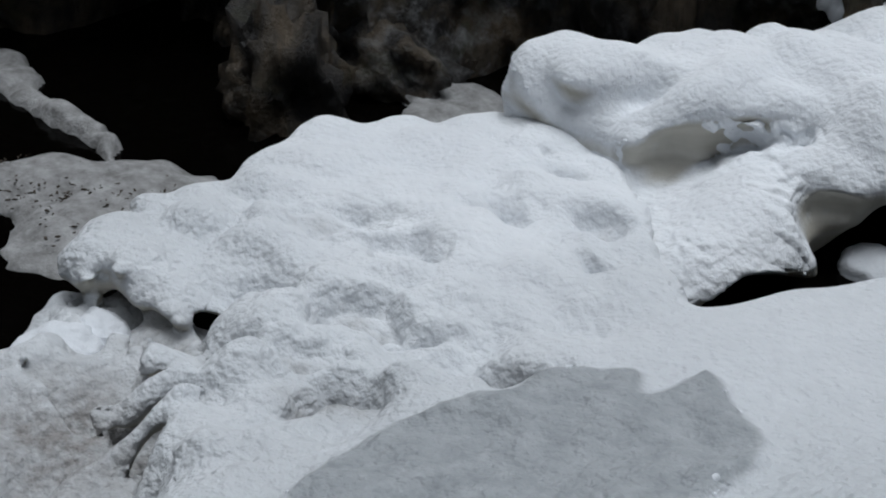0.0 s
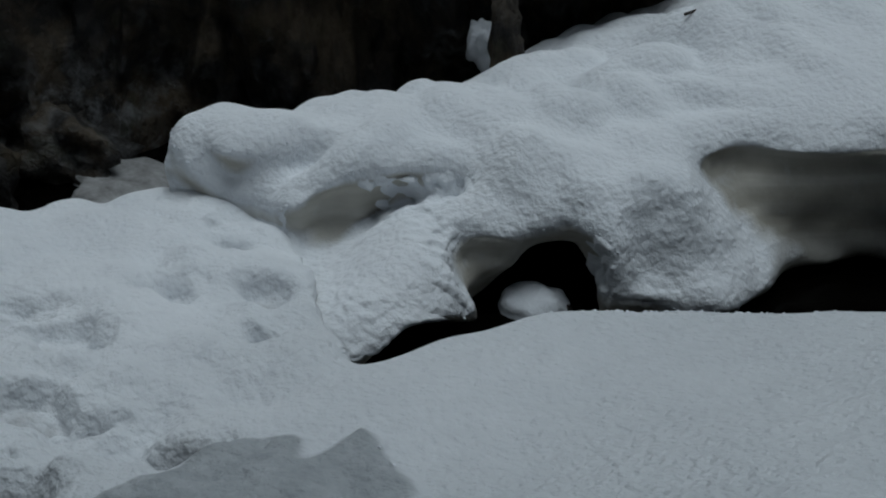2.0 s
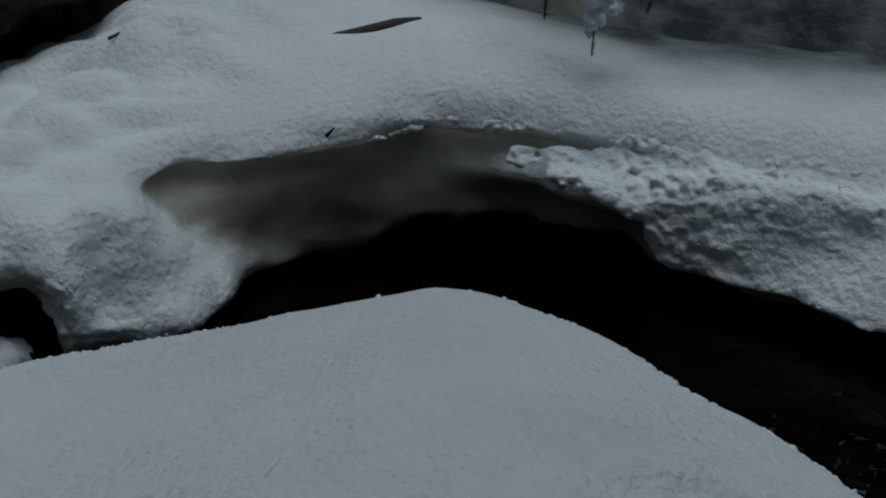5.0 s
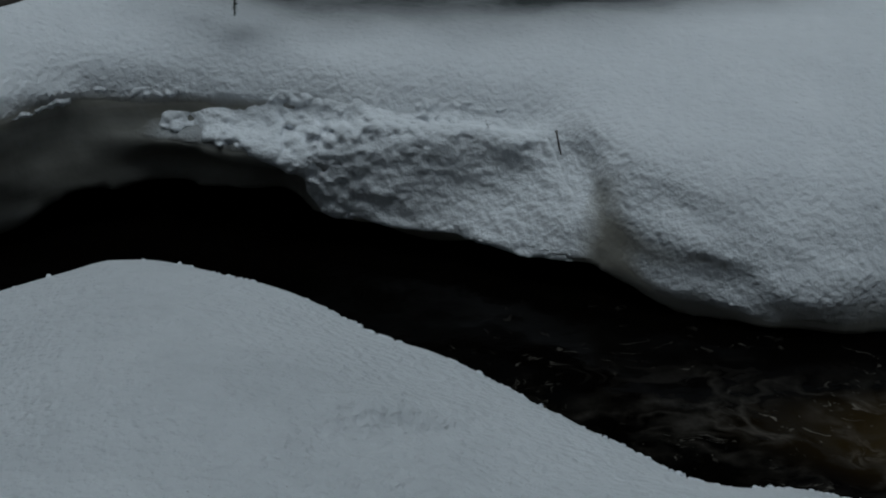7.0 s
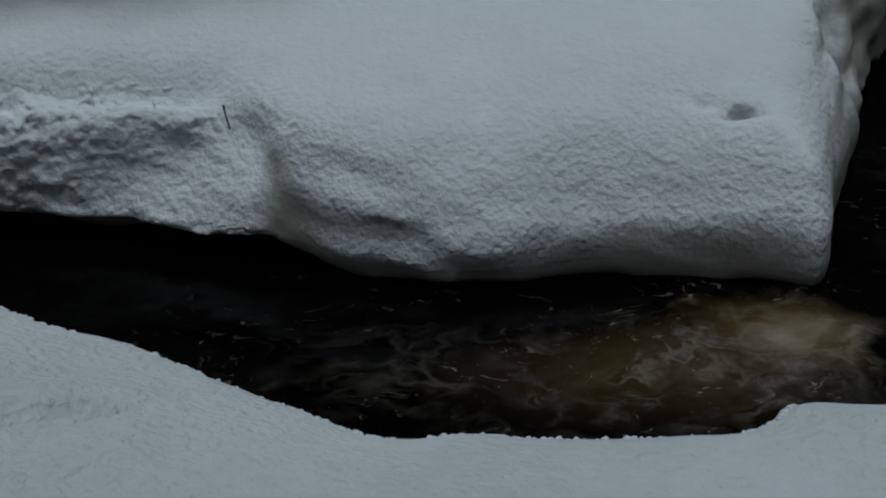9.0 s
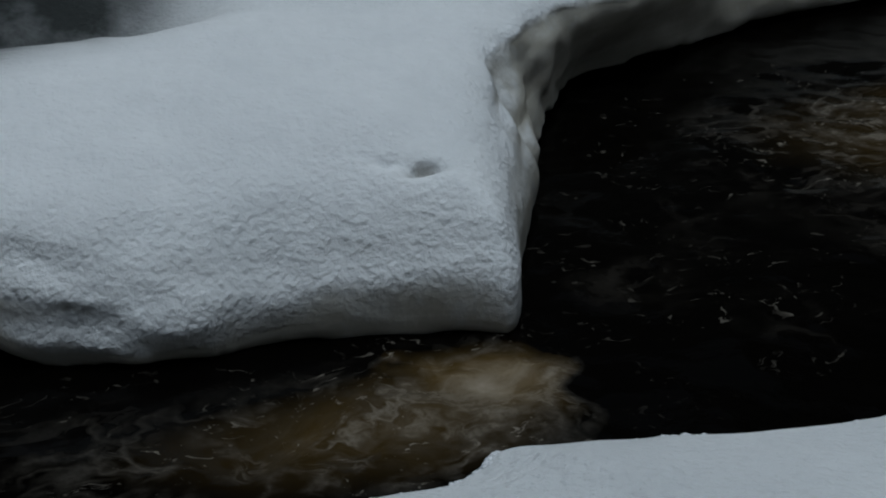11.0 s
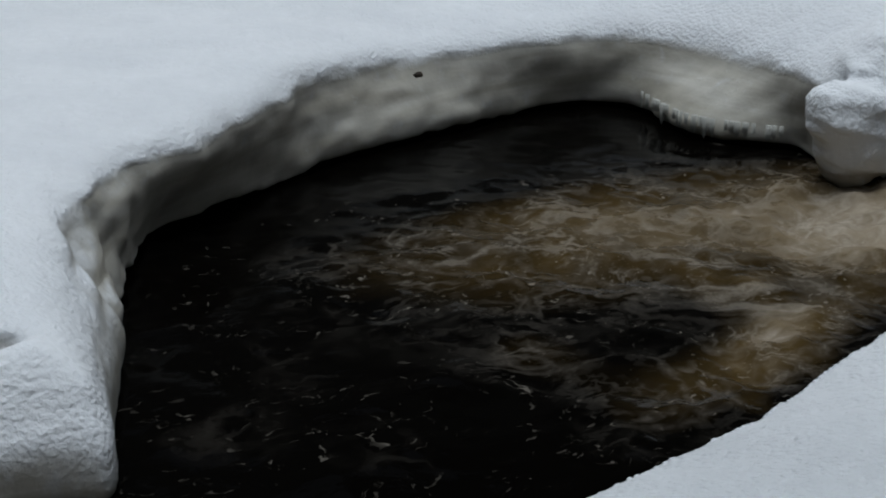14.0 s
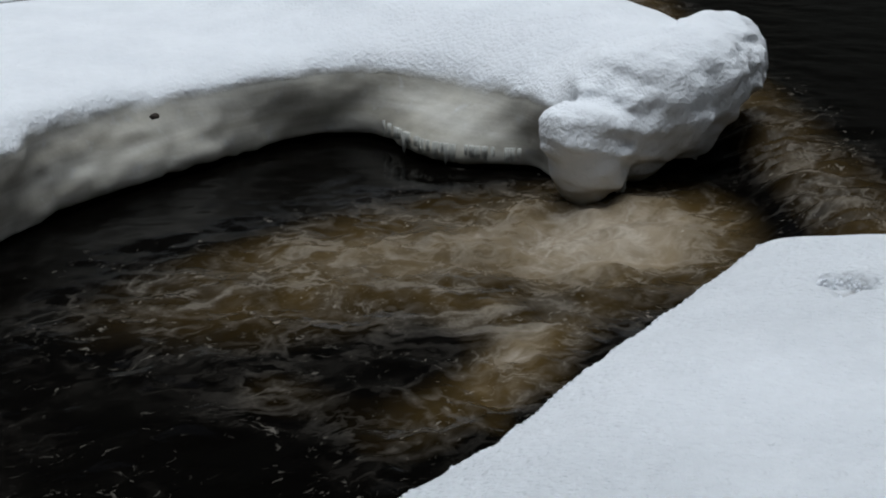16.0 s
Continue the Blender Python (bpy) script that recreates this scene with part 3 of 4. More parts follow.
def crumbs(verts, normals, weight, count, small, large, seed):
    """Loose rounded crumbs of snow strewn over a mesh, as thick as the weight says."""
    pick = np.random.default_rng(seed)
    at = pick.choice(len(verts), count, p=weight / weight.sum())
    bm = bmesh.new()
    bmesh.ops.create_icosphere(bm, subdivisions=2, radius=1)
    base = np.array([v.co[:] for v in bm.verts])
    tris = np.array([[v.index for v in f.verts] for f in bm.faces])
    bm.free()
    size = small + (large - small) * pick.random(count) ** 2.2
    lumpy = 1 + 0.4 * noise3((base[None] + 9.0 * pick.random((count, 1, 3))).reshape(-1, 3), 0.9, seed).reshape(count, -1, 1)
    shape = base[None] * lumpy * pick.uniform(0.75, 1.2, (count, 1, 3))
    slide = pick.uniform(-0.011, 0.011, (count, 3))
    slide = slide - normals[at] * (slide * normals[at]).sum(1)[:, None]
    place = verts[at] - normals[at] * size[:, None] * 0.35 + slide
    points = (place[:, None] + shape * size[:, None, None]).reshape(-1, 3)
    faces = (tris[None] + np.arange(count)[:, None, None] * len(base)).reshape(-1, 3)
    tagged(link_mesh("snow_crumbs", points, faces, POWDER), "loose white crumbs of snow along the edges", "snow", kind="stuff")


def far_crumbs(v, n, lie):
    """Crumbs along the broken lips, and a popcorn crust on the shelf ice of the bay."""
    x, y, z = v.T
    patchy = np.clip(noise3(v, 0.14, 151) + 0.5, 0.03, 1.5)
    lip = np.exp(-(((lie - 0.72) / 0.16) ** 2)) * (z > 0.06) * (n[:, 2] > -0.5) * (n[:, 2] < 0.5) * patchy
    crumbs(v, n, lip * ((x < -2.3) + 0.4 * (x < -0.2)) * (y < 4.8), 1500, 0.0015, 0.005, 151)


def near_crumbs(v, n, lie):
    x, y, z = v.T
    edge = np.exp(-(((lie - 1.0) / 0.14) ** 2)) * (z > 0.06) * (n[:, 2] < 0.84) * (x > -2.6) * (z < 0.45) * np.exp(-np.hypot(x, y) / 5)
    crumbs(v, n, edge * np.clip(noise3(v, 0.13, 152) + 0.5, 0.02, 1.5), 6500, 0.003, 0.010, 152)


def snow_body(name, body, level, cover, low, high, step, label, rough, strew):
    verts, faces = carve(body, low, high, step)
    verts = relaxed(verts, faces, 3)
    height, weight = level(verts[:, 0], verts[:, 1])
    normals = vertex_normals(verts, faces)
    off = height - verts[:, 2]
    verts[:, 2] += off * weight * (np.abs(off) < 0.02) * (normals[:, 2] > 0.5)
    normals = vertex_normals(verts, faces)
    stick, greyed, grit_shade, darken = cover(verts, normals[:, 2])
    lie = normals[:, 2] + stick + 0.1 * noise3(verts, 0.12, 3)
    crumbly = rough * (0.3 + 2.6 * np.clip(1 - np.abs(lie - 0.55) / 0.4, 0, 1)) * np.clip((lie - 0.1) / 0.3, 0.2, 1) * (1 - 0.6 * ramp(verts[:, 0], 0.2, 0.5))
    shift = crumbly * (0.8 * noise3(verts, 0.11, 7) + 0.3 * noise3(verts, 0.06, 8))
    verts = verts + normals * shift[:, None]
    strew(verts, normals, lie)
    bank = new(name)
    tagged(bank, label, "snow bank", kind="structure")
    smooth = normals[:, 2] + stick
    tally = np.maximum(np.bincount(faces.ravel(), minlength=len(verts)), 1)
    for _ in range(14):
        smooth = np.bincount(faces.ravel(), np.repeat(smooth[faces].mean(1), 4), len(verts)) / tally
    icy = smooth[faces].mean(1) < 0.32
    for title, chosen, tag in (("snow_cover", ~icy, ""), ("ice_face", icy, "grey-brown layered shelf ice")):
        if chosen.any():
            used = np.unique(faces[chosen])
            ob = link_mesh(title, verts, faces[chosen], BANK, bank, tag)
            for key, values in (("snow", lie), ("greyed", greyed), ("grit_shade", grit_shade), ("darken", darken)):
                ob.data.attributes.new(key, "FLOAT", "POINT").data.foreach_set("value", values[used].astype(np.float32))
    return bank


def bay_crust(x, y):
    """Lumpy hoar crust that climbs the shelf ice of the bay, and the fringe of frost under the snow lip above it."""
    top = np.interp(x, (-1.92, -1.6, -1.4, -1.2, -0.98, -0.67, -0.45, -0.3), (0.33, 0.39, 0.41, 0.43, 0.41, 0.43, 0.39, 0.2)) + 0.02 * fbm2(x, y, 0.12, 2, 201)
    foot = np.interp(x, (-1.92, -1.6, -1.34, -1.2, -1.0, -0.3), (0.32, 0.32, 0.27, 0.12, 0.10, 0.07)) + 0.02 * fbm2(x, y, 0.15, 3, 202)
    ends = ramp(x, -1.92, -1.7) * ramp(-x, 0.25, 0.4)
    coarse = 0.4 + 0.6 * ramp(-x, 0.75, 1.05)
    reach = ramp(x, -2.35, -2.15) * ramp(-x, 0.4, 0.7)

    def thick(z):
        u, v = x + 0.3 * y, 1.3 * z + 0.5 * y
        inside = ends * ramp(z, foot - 0.02, foot + 0.02) * ramp(top - z, -0.02, 0.02)
        lumps = coarse * (0.012 * pillows(u, v, 0.13, 203) + 0.013 * pillows(u, v, 0.045, 204) * ramp(noise2(u, v, 0.11, 208), -0.5, 0.3)) + 0.008 * pillows(u, v, 0.025, 205)
        fringe = reach * np.exp(-(((z - 0.43) / 0.03) ** 2)) * (0.026 * pillows(u, v, 0.024, 206) * ramp(noise2(u, v, 0.07, 207), -0.4, 0.4))
        return np.maximum(inside * (lumps + 0.012) - 0.018, fringe - 0.012)

    return thick


def lip_crust(x, y):
    """Crumbly wind-packed snow on the flanks of the downstream lobes, away from the bare ice."""
    top = far_top(x, y, inside_distance(x, y, closed_behind(FAR_LIP)))

    def thick(z):
        u, v = x - 0.4 * z, y + 0.9 * z
        away = np.ones(x.shape)
        for c, r in FAR_RECESSES:
            away = away * ramp(ball(x, y, z, c, r), 0.015, 0.05)
        patch = ramp(noise2(u, v, 0.16, 211), -0.9, 0.1) * ramp(top - 0.04 - z, 0, 0.06) * away * ramp(z, 0.08, 0.12) * (1 - ramp(x + 2.47 + 1.16 * (z - 0.1), -0.06, -0.02))
        return patch * (0.010 * pillows(u, v, 0.05, 212) + 0.009 * pillows(u, v, 0.026, 213) + 0.008) - 0.014

    return thick


def crust(name, prepare, low, high, step, parent, label):
    xs, ys, zs = (np.arange(a, b, step, dtype=np.float32) for a, b in zip(low, high))
    gx, gy = np.meshgrid(xs, ys, indexing="ij")
    thick = prepare(gx, gy)
    layer = np.stack([thick(z) for z in zs], -1)
    verts, faces = surface_nets(far_bank(gx, gy, zs) - layer, np.array(low), step)
    cell = np.clip(((verts - np.array(low)) / step).astype(int), 0, np.array(layer.shape) - 1)
    proud = layer[cell[:, 0], cell[:, 1], cell[:, 2]] > -0.01
    faces = faces[proud[faces].any(1)]
    ob = link_mesh(name, relaxed(verts, faces, 1), faces, BANK, parent, label)
    ob.data.attributes.new("snow", "FLOAT", "POINT").data.foreach_set("value", np.ones(len(ob.data.vertices), np.float32))


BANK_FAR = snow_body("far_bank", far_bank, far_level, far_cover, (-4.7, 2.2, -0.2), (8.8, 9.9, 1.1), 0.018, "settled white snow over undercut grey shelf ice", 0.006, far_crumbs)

crust("frost_crust", bay_crust, (-2.4, 3.9, 0.02), (-0.25, 4.85, 0.56), 0.009, BANK_FAR, "lumpy grey-white hoar crust on the ice")
crust("crumbly_snow", lip_crust, (-4.3, 2.35, 0.05), (-2.2, 4.1, 0.6), 0.010, BANK_FAR, "crumbly white snow along the lips")

# ---- near bank, with the trodden step and the lumpy snow bridge downstream ----
NEAR_EDGE = [
    (-4.45, 2.3), (-4.3, 2.6), (-4.0, 2.7), (-3.7, 2.74), (-3.45, 2.64), (-3.15, 2.42), (-3.0, 2.33), (-2.85, 2.28), (-2.73, 2.26), (-2.65, 2.54), (-2.6, 2.78), (-2.48, 2.93), (-2.1, 3.24), (-1.8, 3.51),
    (-1.64, 3.61), (-1.47, 3.61), (-1.28, 3.55), (-1.1, 3.5), (-0.96, 3.43), (-0.81, 3.33), (-0.62, 3.24), (-0.44, 3.09), (-0.2, 2.91), (-0.02, 2.775), (0.1, 2.73), (0.25, 2.73), (0.51, 2.69), (0.78, 2.69),
    (0.91, 2.73), (1.0, 2.82), (1.2, 2.81), (1.84, 2.7), (2.4, 2.71), (2.9, 2.78), (3.23, 2.87), (3.6, 3.0), (4.15, 3.14), (4.88, 3.34), (5.18, 3.41), (5.4, 3.27), (5.8, 3.02), (6.8, 2.2),
]
DOWNSTREAM_EDGE = [
    (-2.5, -2.0), (-2.52, -0.6), (-2.6, 0.3), (-2.7, 0.64), (-2.83, 0.76), (-2.95, 0.88), (-3.08, 0.99), (-3.3, 1.02), (-3.48, 1.14), (-3.66, 1.12), (-3.86, 1.0), (-3.97, 1.1), (-4.18, 1.45), (-4.3, 1.72),
    (-4.48, 2.0),
]
TRODDEN_SLAB = [(-2.5, 0.9), (-2.65, 1.25), (-2.6, 1.52), (-2.62, 1.68), (-2.49, 1.81), (-2.40, 1.73), (-2.41, 1.93), (-2.26, 1.87), (-2.12, 1.82), (-2.05, 1.72), (-1.97, 1.4), (-2.1, 0.9)]
PITS = [
    (-2.88, 1.23, 0.08, 0.045, 0.075), (-3.1, 1.3, 0.07, 0.045, 0.05), (-3.22, 1.48, 0.08, 0.05, 0.06), (-3.03, 1.57, 0.07, 0.035, 0.045), (-2.66, 1.6, 0.035, 0.05, 0.15), (-2.79, 1.55, 0.09, 0.05, 0.05),
    (-3.48, 2.13, 0.08, 0.06, 0.05), (-3.4, 1.72, 0.1, 0.05, 0.04), (-3.06, 2.1, 0.035, 0.03, 0.04), (-3.26, 2.33, 0.07, 0.05, 0.05), (-3.63, 2.5, 0.05, 0.05, 0.06), (-3.24, 1.16, 0.08, 0.035, 0.05),
    (-3.45, 1.35, 0.09, 0.05, 0.04), (-3.7, 1.7, 0.14, 0.06, 0.03), (-0.59, 2.52, 0.14, 0.04, 0.008), (4.62, 2.62, 0.09, 0.05, 0.04),
]

# ribs of refrozen snow on the flank of the snow bridge
RIBS = [((-3.07, 0.97, 0.26), (-3.05, 0.69, 0.1), 0.033), ((-3.16, 1.0, 0.25), (-3.2, 0.85, 0.16), 0.035), ((-2.93, 0.86, 0.24), (-2.86, 0.76, 0.13), 0.04)]
# old lumps below the snow bridge
LOW_LUMPS = [
    ((-3.5, 0.72, 0.0), (0.22, 0.2, 0.17)), ((-3.28, 0.86, -0.03), (0.22, 0.2, 0.15)), ((-3.42, 1.0, -0.03), (0.24, 0.2, 0.16)), ((-3.1, 0.62, -0.05), (0.25, 0.3, 0.15)),
    ((-3.62, 1.08, -0.02), (0.2, 0.15, 0.13)), ((-3.3, 0.5, -0.02), (0.3, 0.3, 0.16)), ((-3.76, 1.0, -0.04), (0.2, 0.2, 0.14)),
]


def near_top(x, y, d):
    full = 0.63 - 0.31 * ramp(-x, 1.0, 2.3) - 0.05 * ramp(x, 2.0, 5.0)
    edge = 0.287 - 0.02 * hump(x, y, -2.8, 2.25, 0.16)
    reach = 0.6 - 0.42 * ramp(-x, 2.5, 3.0)
    h = edge + (full - edge) * (1 - np.exp(-np.maximum(d, 0) / reach))
    h = h + 0.02 * fbm2(x, y, 0.7, 3, 55) + 0.006 * fbm2(x, y, 0.16, 1, 56)
    dome = ramp(-x, 2.6, 2.85)
    h = h + dome * (0.04 * noise2(x, y, 0.6, 61) + 0.018 * fbm2(x, y, 0.22, 3, 62, 0.6) * ramp(4.2 + x, 0, 0.3) + (0.05 + 0.03 * ramp(2.0 - y, 0, 0.4) + 0.01 * ramp(1.6 - y, 0, 0.5)) * (pillows(x, y, 0.36, 64) - 0.6) + (0.025 + 0.015 * ramp(2.0 - y, 0, 0.4) + 0.03 * ramp(1.6 - y, 0, 0.5)) * (pillows(x, y, 0.16, 65) - 0.5) - 0.005 - 0.05 * hump(x, y, -3.0, 1.0, 0.5) - 0.03 - 0.02 * ramp(-x, 3.6, 4.2))
    wx, wy = x + 0.055 * fbm2(x, y, 0.14, 3, 66), y + 0.055 * fbm2(x, y, 0.14, 3, 68)
    for cx, cy, rx, ry, deep in PITS:
        h = h - 1.7 * deep * np.minimum(2.0 * hump(wx, wy, cx, cy, rx, ry, 35), 1)
    h = h + 0.03 * hump(x, y, -3.2, 2.22, 0.07, 0.05) + 0.035 * hump(x, y, -0.66, 2.64, 0.18, 0.1, 30)
    return h


def near_surface(gx, gy):
    """Height of the near bank with its trodden slab, and the distance in from its edge."""
    d = inside_distance(gx, gy, np.concatenate([smooth_curve(NEAR_EDGE), [(6.8, -2.0)], smooth_curve(DOWNSTREAM_EDGE)]))
    sunk = inside_distance(gx + 0.016 * fbm2(gx, gy, 0.08, 3, 72), gy + 0.016 * fbm2(gx, gy, 0.08, 3, 74), np.array(TRODDEN_SLAB))
    return near_top(gx, gy, d) + (0.03 + 0.012 * fbm2(gx, gy, 0.09, 3, 73)) * ramp(sunk, -0.03, 0.03), d


def near_level(x, y):
    top, d = near_surface(x, y)
    return top, ramp(d, 0.1, 0.2)


def near_bank(gx, gy, zs):
    ragged = 0.012 * fbm2(gx, gy, 0.12, 3, 71)
    top, d = near_surface(gx, gy)
    out = np.empty((*gx.shape, len(zs)), np.float32)
    lumpy = ramp(-gx, 2.8, 3.1)
    for k, z in enumerate(zs):
        under = 0.12 * (1 - ramp(z, 0.0, 0.25)) + lumpy * 0.22 * (1 - ramp(z, 0.02, 0.2))
        knobs = lumpy * (0.1 * pillows(gx + z, gy - z, 0.2, 75) + 0.04 * pillows(gx - z, gy + z, 0.09, 76) - 0.03) * ramp(0.1 - d, 0, 0.15) * (1 - 0.8 * ramp(gy, 1.2, 1.7))
        f = smax(z - top, -d + ragged + under - knobs, 0.06)
        for c, r in LOW_LUMPS:
            if abs(z - c[2]) < r[2] + 0.12:
                i, j = np.searchsorted(gx[:, 0], (c[0] - r[0] - 0.15, c[0] + r[0] + 0.15))
                p, q = np.searchsorted(gy[0], (c[1] - r[1] - 0.15, c[1] + r[1] + 0.15))
                f[i:j, p:q] = smin(f[i:j, p:q], ball(gx[i:j, p:q], gy[i:j, p:q], z, c, r) - 0.08 * (pillows(gx[i:j, p:q] + z, gy[i:j, p:q] - z, 0.15, 77) - 0.4) - 0.04 * (pillows(gx[i:j, p:q] - z, gy[i:j, p:q] + z, 0.07, 79) - 0.4), 0.03)
        for a, b, r in RIBS:
            i, j = np.searchsorted(gx[:, 0], (min(a[0], b[0]) - 0.2, max(a[0], b[0]) + 0.2))
            p, q = np.searchsorted(gy[0], (min(a[1], b[1]) - 0.2, max(a[1], b[1]) + 0.2))
            x, y = gx[i:j, p:q], gy[i:j, p:q]
            e = np.subtract(b, a)
            t = np.clip(((x - a[0]) * e[0] + (y - a[1]) * e[1] + (z - a[2]) * e[2]) / (e @ e), 0, 1)
            reach = np.sqrt((x - a[0] - t * e[0]) ** 2 + (y - a[1] - t * e[1]) ** 2 + (z - a[2] - t * e[2]) ** 2)
            f[i:j, p:q] = smin(f[i:j, p:q], reach - r - 0.02 * noise2(x + z, y - z, 0.07, 78), 0.02)
        out[:, :, k] = np.maximum(f, -0.15 - z)
    return out


def near_cover(p, up):
    x, y, z = p.T
    # Shade painted as greyer snow, weaker on the far side of the snow bridge.
    bank_shade = (0.36 + 0.12 * fbm2(x, y, 0.9, 3, 131)) * (1 - 0.8 * ramp(-x, 2.9, 3.4) * ramp(y, 1.3, 2.0))
    greyed = np.maximum(bank_shade, ramp(inside_distance(x, y, np.array(TRODDEN_SLAB)), -0.018, 0.018))
    # Dirt in the pits; on the low lumps, dirt and painted shade towards the foot.
    grit_shade = 0.9 * hump(x, y, -2.87, 1.22, 0.1, 0.06, 35) + 0.5 * hump(x, y, -2.68, 1.6, 0.08, 0.06) + (0.9 * hump(x, y, -3.25, 0.7, 0.4, 0.3, 20) + 0.5 * hump(x, y, -3.5, 1.08, 0.2, 0.1)) * ramp(0.26 - z, 0, 0.14) + 0.5 * hump(x, y, 4.62, 2.62, 0.1, 0.05)
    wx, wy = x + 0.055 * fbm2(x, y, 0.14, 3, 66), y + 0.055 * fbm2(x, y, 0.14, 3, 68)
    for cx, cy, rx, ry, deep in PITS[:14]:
        grit_shade = grit_shade + min(9 * deep, 0.6) * hump(wx, wy, cx + 0.015, cy - 0.015, rx * 0.7, ry * 0.75, 35)
    return 0.5 * ramp(z, 0.05, 0.15) + 0 * x, greyed, np.minimum(grit_shade, 1), 0 * x


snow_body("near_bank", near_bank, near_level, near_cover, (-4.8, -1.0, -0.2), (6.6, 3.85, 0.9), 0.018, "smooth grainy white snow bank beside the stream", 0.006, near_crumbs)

# ---- stream ----


def sheet(name, x, y, z, material):
    nx, ny = x.shape
    i = np.arange(nx * ny).reshape(nx, ny)
    faces = np.stack([i[:-1, :-1], i[1:, :-1], i[1:, 1:], i[:-1, 1:]], -1).reshape(-1, 4)
    return link_mesh(name, np.stack([x, y, z], -1).reshape(-1, 3), faces, material)


def water_sheet():
    x, y = np.meshgrid(np.arange(-9.0, 15.0, 0.025), np.arange(-1.0, 9.6, 0.025), indexing="ij")
    upstream = 0.763 * x - 0.647 * y
    fall = ramp(upstream, 1.95, 2.45)
    foam = 1.1 * hump(x, y, 5.5, 4.5, 0.9, 0.7, 20) + 0.55 * hump(x, y, 4.4, 5.1, 1.0, 0.6, 20) + 0.2 * hump(x, y, 3.4, 5.3, 0.8, 0.5)
    foam = foam * ramp(2.2 - upstream, 0, 0.3)
    near_foam = (0.6 * hump(x, y, 1.28, 3.6, 0.22, 0.17, -20) + 0.48 * hump(x, y, 0.9, 3.38, 0.5, 0.26)) * ramp(1.52 + 0.08 * noise2(x, y, 0.15, 83) - x, 0, 0.08)
    foam = np.maximum(foam, near_foam) + 0.25 * hump(x, y, 3.7, 3.55, 0.8, 0.25, 15) + 0.35 * hump(x, y, 4.15, 3.75, 0.4, 0.15, 20) + 0.17 * hump(x, y, 3.0, 4.1, 1.5, 0.8) * np.clip(noise2(x, y, 0.45, 85) + 0.15, 0, 1) + 0.5 * fall * (1 - ramp(upstream, 2.3, 3.2)) + 0.09 * hump(x, y, 3.2, 4.7, 1.6, 0.9) + 0.17 * hump(x, y, 0.1, 3.4, 1.0, 0.45) + 0.22 * hump(x, y, 4.15, 4.22, 0.3, 0.09, 70) + 0.04 * hump(x, y, 3.0, 3.9, 2.0, 1.0)
    patchy = np.clip(0.6 + 1.1 * fbm2(x, y, 0.22, 3, 86), 0, 1.3)
    foam = foam + patchy * (0.16 * hump(x, y, 3.85, 3.55, 0.6, 0.25, 40) + 0.25 * hump(x, y, 4.3, 4.1, 0.35, 0.1, 60) + 0.45 * hump(x, y, 1.08, 3.72, 0.26, 0.09, -15) * ramp(1.45 - x, 0, 0.08))
    chop = np.clip(foam, 0, 1)
    z = 0.17 * fall + 0.05 * chop * fbm2(x, y, 0.3, 4, 81, 0.55) + 0.006 * fbm2(x, y, 0.25, 3, 82)
    z = z + 0.025 * np.sin((x * 0.647 + y * 0.763) * 28 + 4 * noise2(x, y, 0.4, 84)) * fall * (1 - ramp(upstream, 2.35, 2.8))
    ob = sheet("water", x, y, z, WATER)
    ob.data.attributes.new("foam", "FLOAT", "POINT").data.foreach_set("value", np.clip(foam, 0, 1.2).astype(np.float32).ravel())
    return tagged(ob, "dark peaty stream water with brown foam", "stream", kind="structure")


water_sheet()

# ---- ground, and unseen dark slopes added to keep low sky off the water ----


def ground_sheet():
    xs = np.concatenate([[-900, -200, -60], np.arange(-24, 32.1, 0.5), [60, 200, 900]])
    ys = np.concatenate([[-900, -200, -60], np.arange(-24, 26.1, 0.5), [60, 200, 900]])
    x, y = np.meshgrid(xs, ys, indexing="ij")
    z = -0.45 + 0.75 * ramp(y, 8.4, 9.4) * ramp(9.0 - x, 0, 1.5) * ramp(x, -5, -4) + 0.75 * ramp(-y, 0.3, 1.2) * ramp(x, -3.2, -2.2)
    rise = np.maximum(y - 11.0, 0) * 1.0 + np.maximum(-y - 6.5, 0) * 1.6 + np.maximum(x - 15, 0) * 1.4 + np.maximum(-x - 8.5, 0) * 1.4
    z = z + np.minimum(rise, 22) * (1 + 0.1 * fbm2(x, y, 6.0, 2, 92)) + 0.12 * fbm2(x, y, 3.0, 3, 91)
    return tagged(sheet("ground", x, y, z, DARK_GROUND), "ground with unseen dark slopes added round the stream", "ground", kind="structure")


ground_sheet()


def snow_field():
    """The open snow behind the far bank, and unseen snow behind the camera that also bounces light."""
    for name, x0, x1, y0, y1 in (("snow_field", -4.2, 9.0, 9.7, 12.5), ("snow_field", -3.4, 7.0, -7.5, -0.85)):
        x, y = np.meshgrid(np.arange(x0, x1, 0.1), np.arange(y0, y1, 0.1), indexing="ij")
        z = 0.58 + 0.04 * fbm2(x, y, 1.2, 3, 95) + np.maximum(y - 10.8, 0) * 0.6 + np.maximum(-y - 1.5, 0) * 0.12
        ob = sheet(name, x, y, z, POWDER)
        tagged(ob, "undisturbed white snow on level ground", "snow", kind="structure")


snow_field()


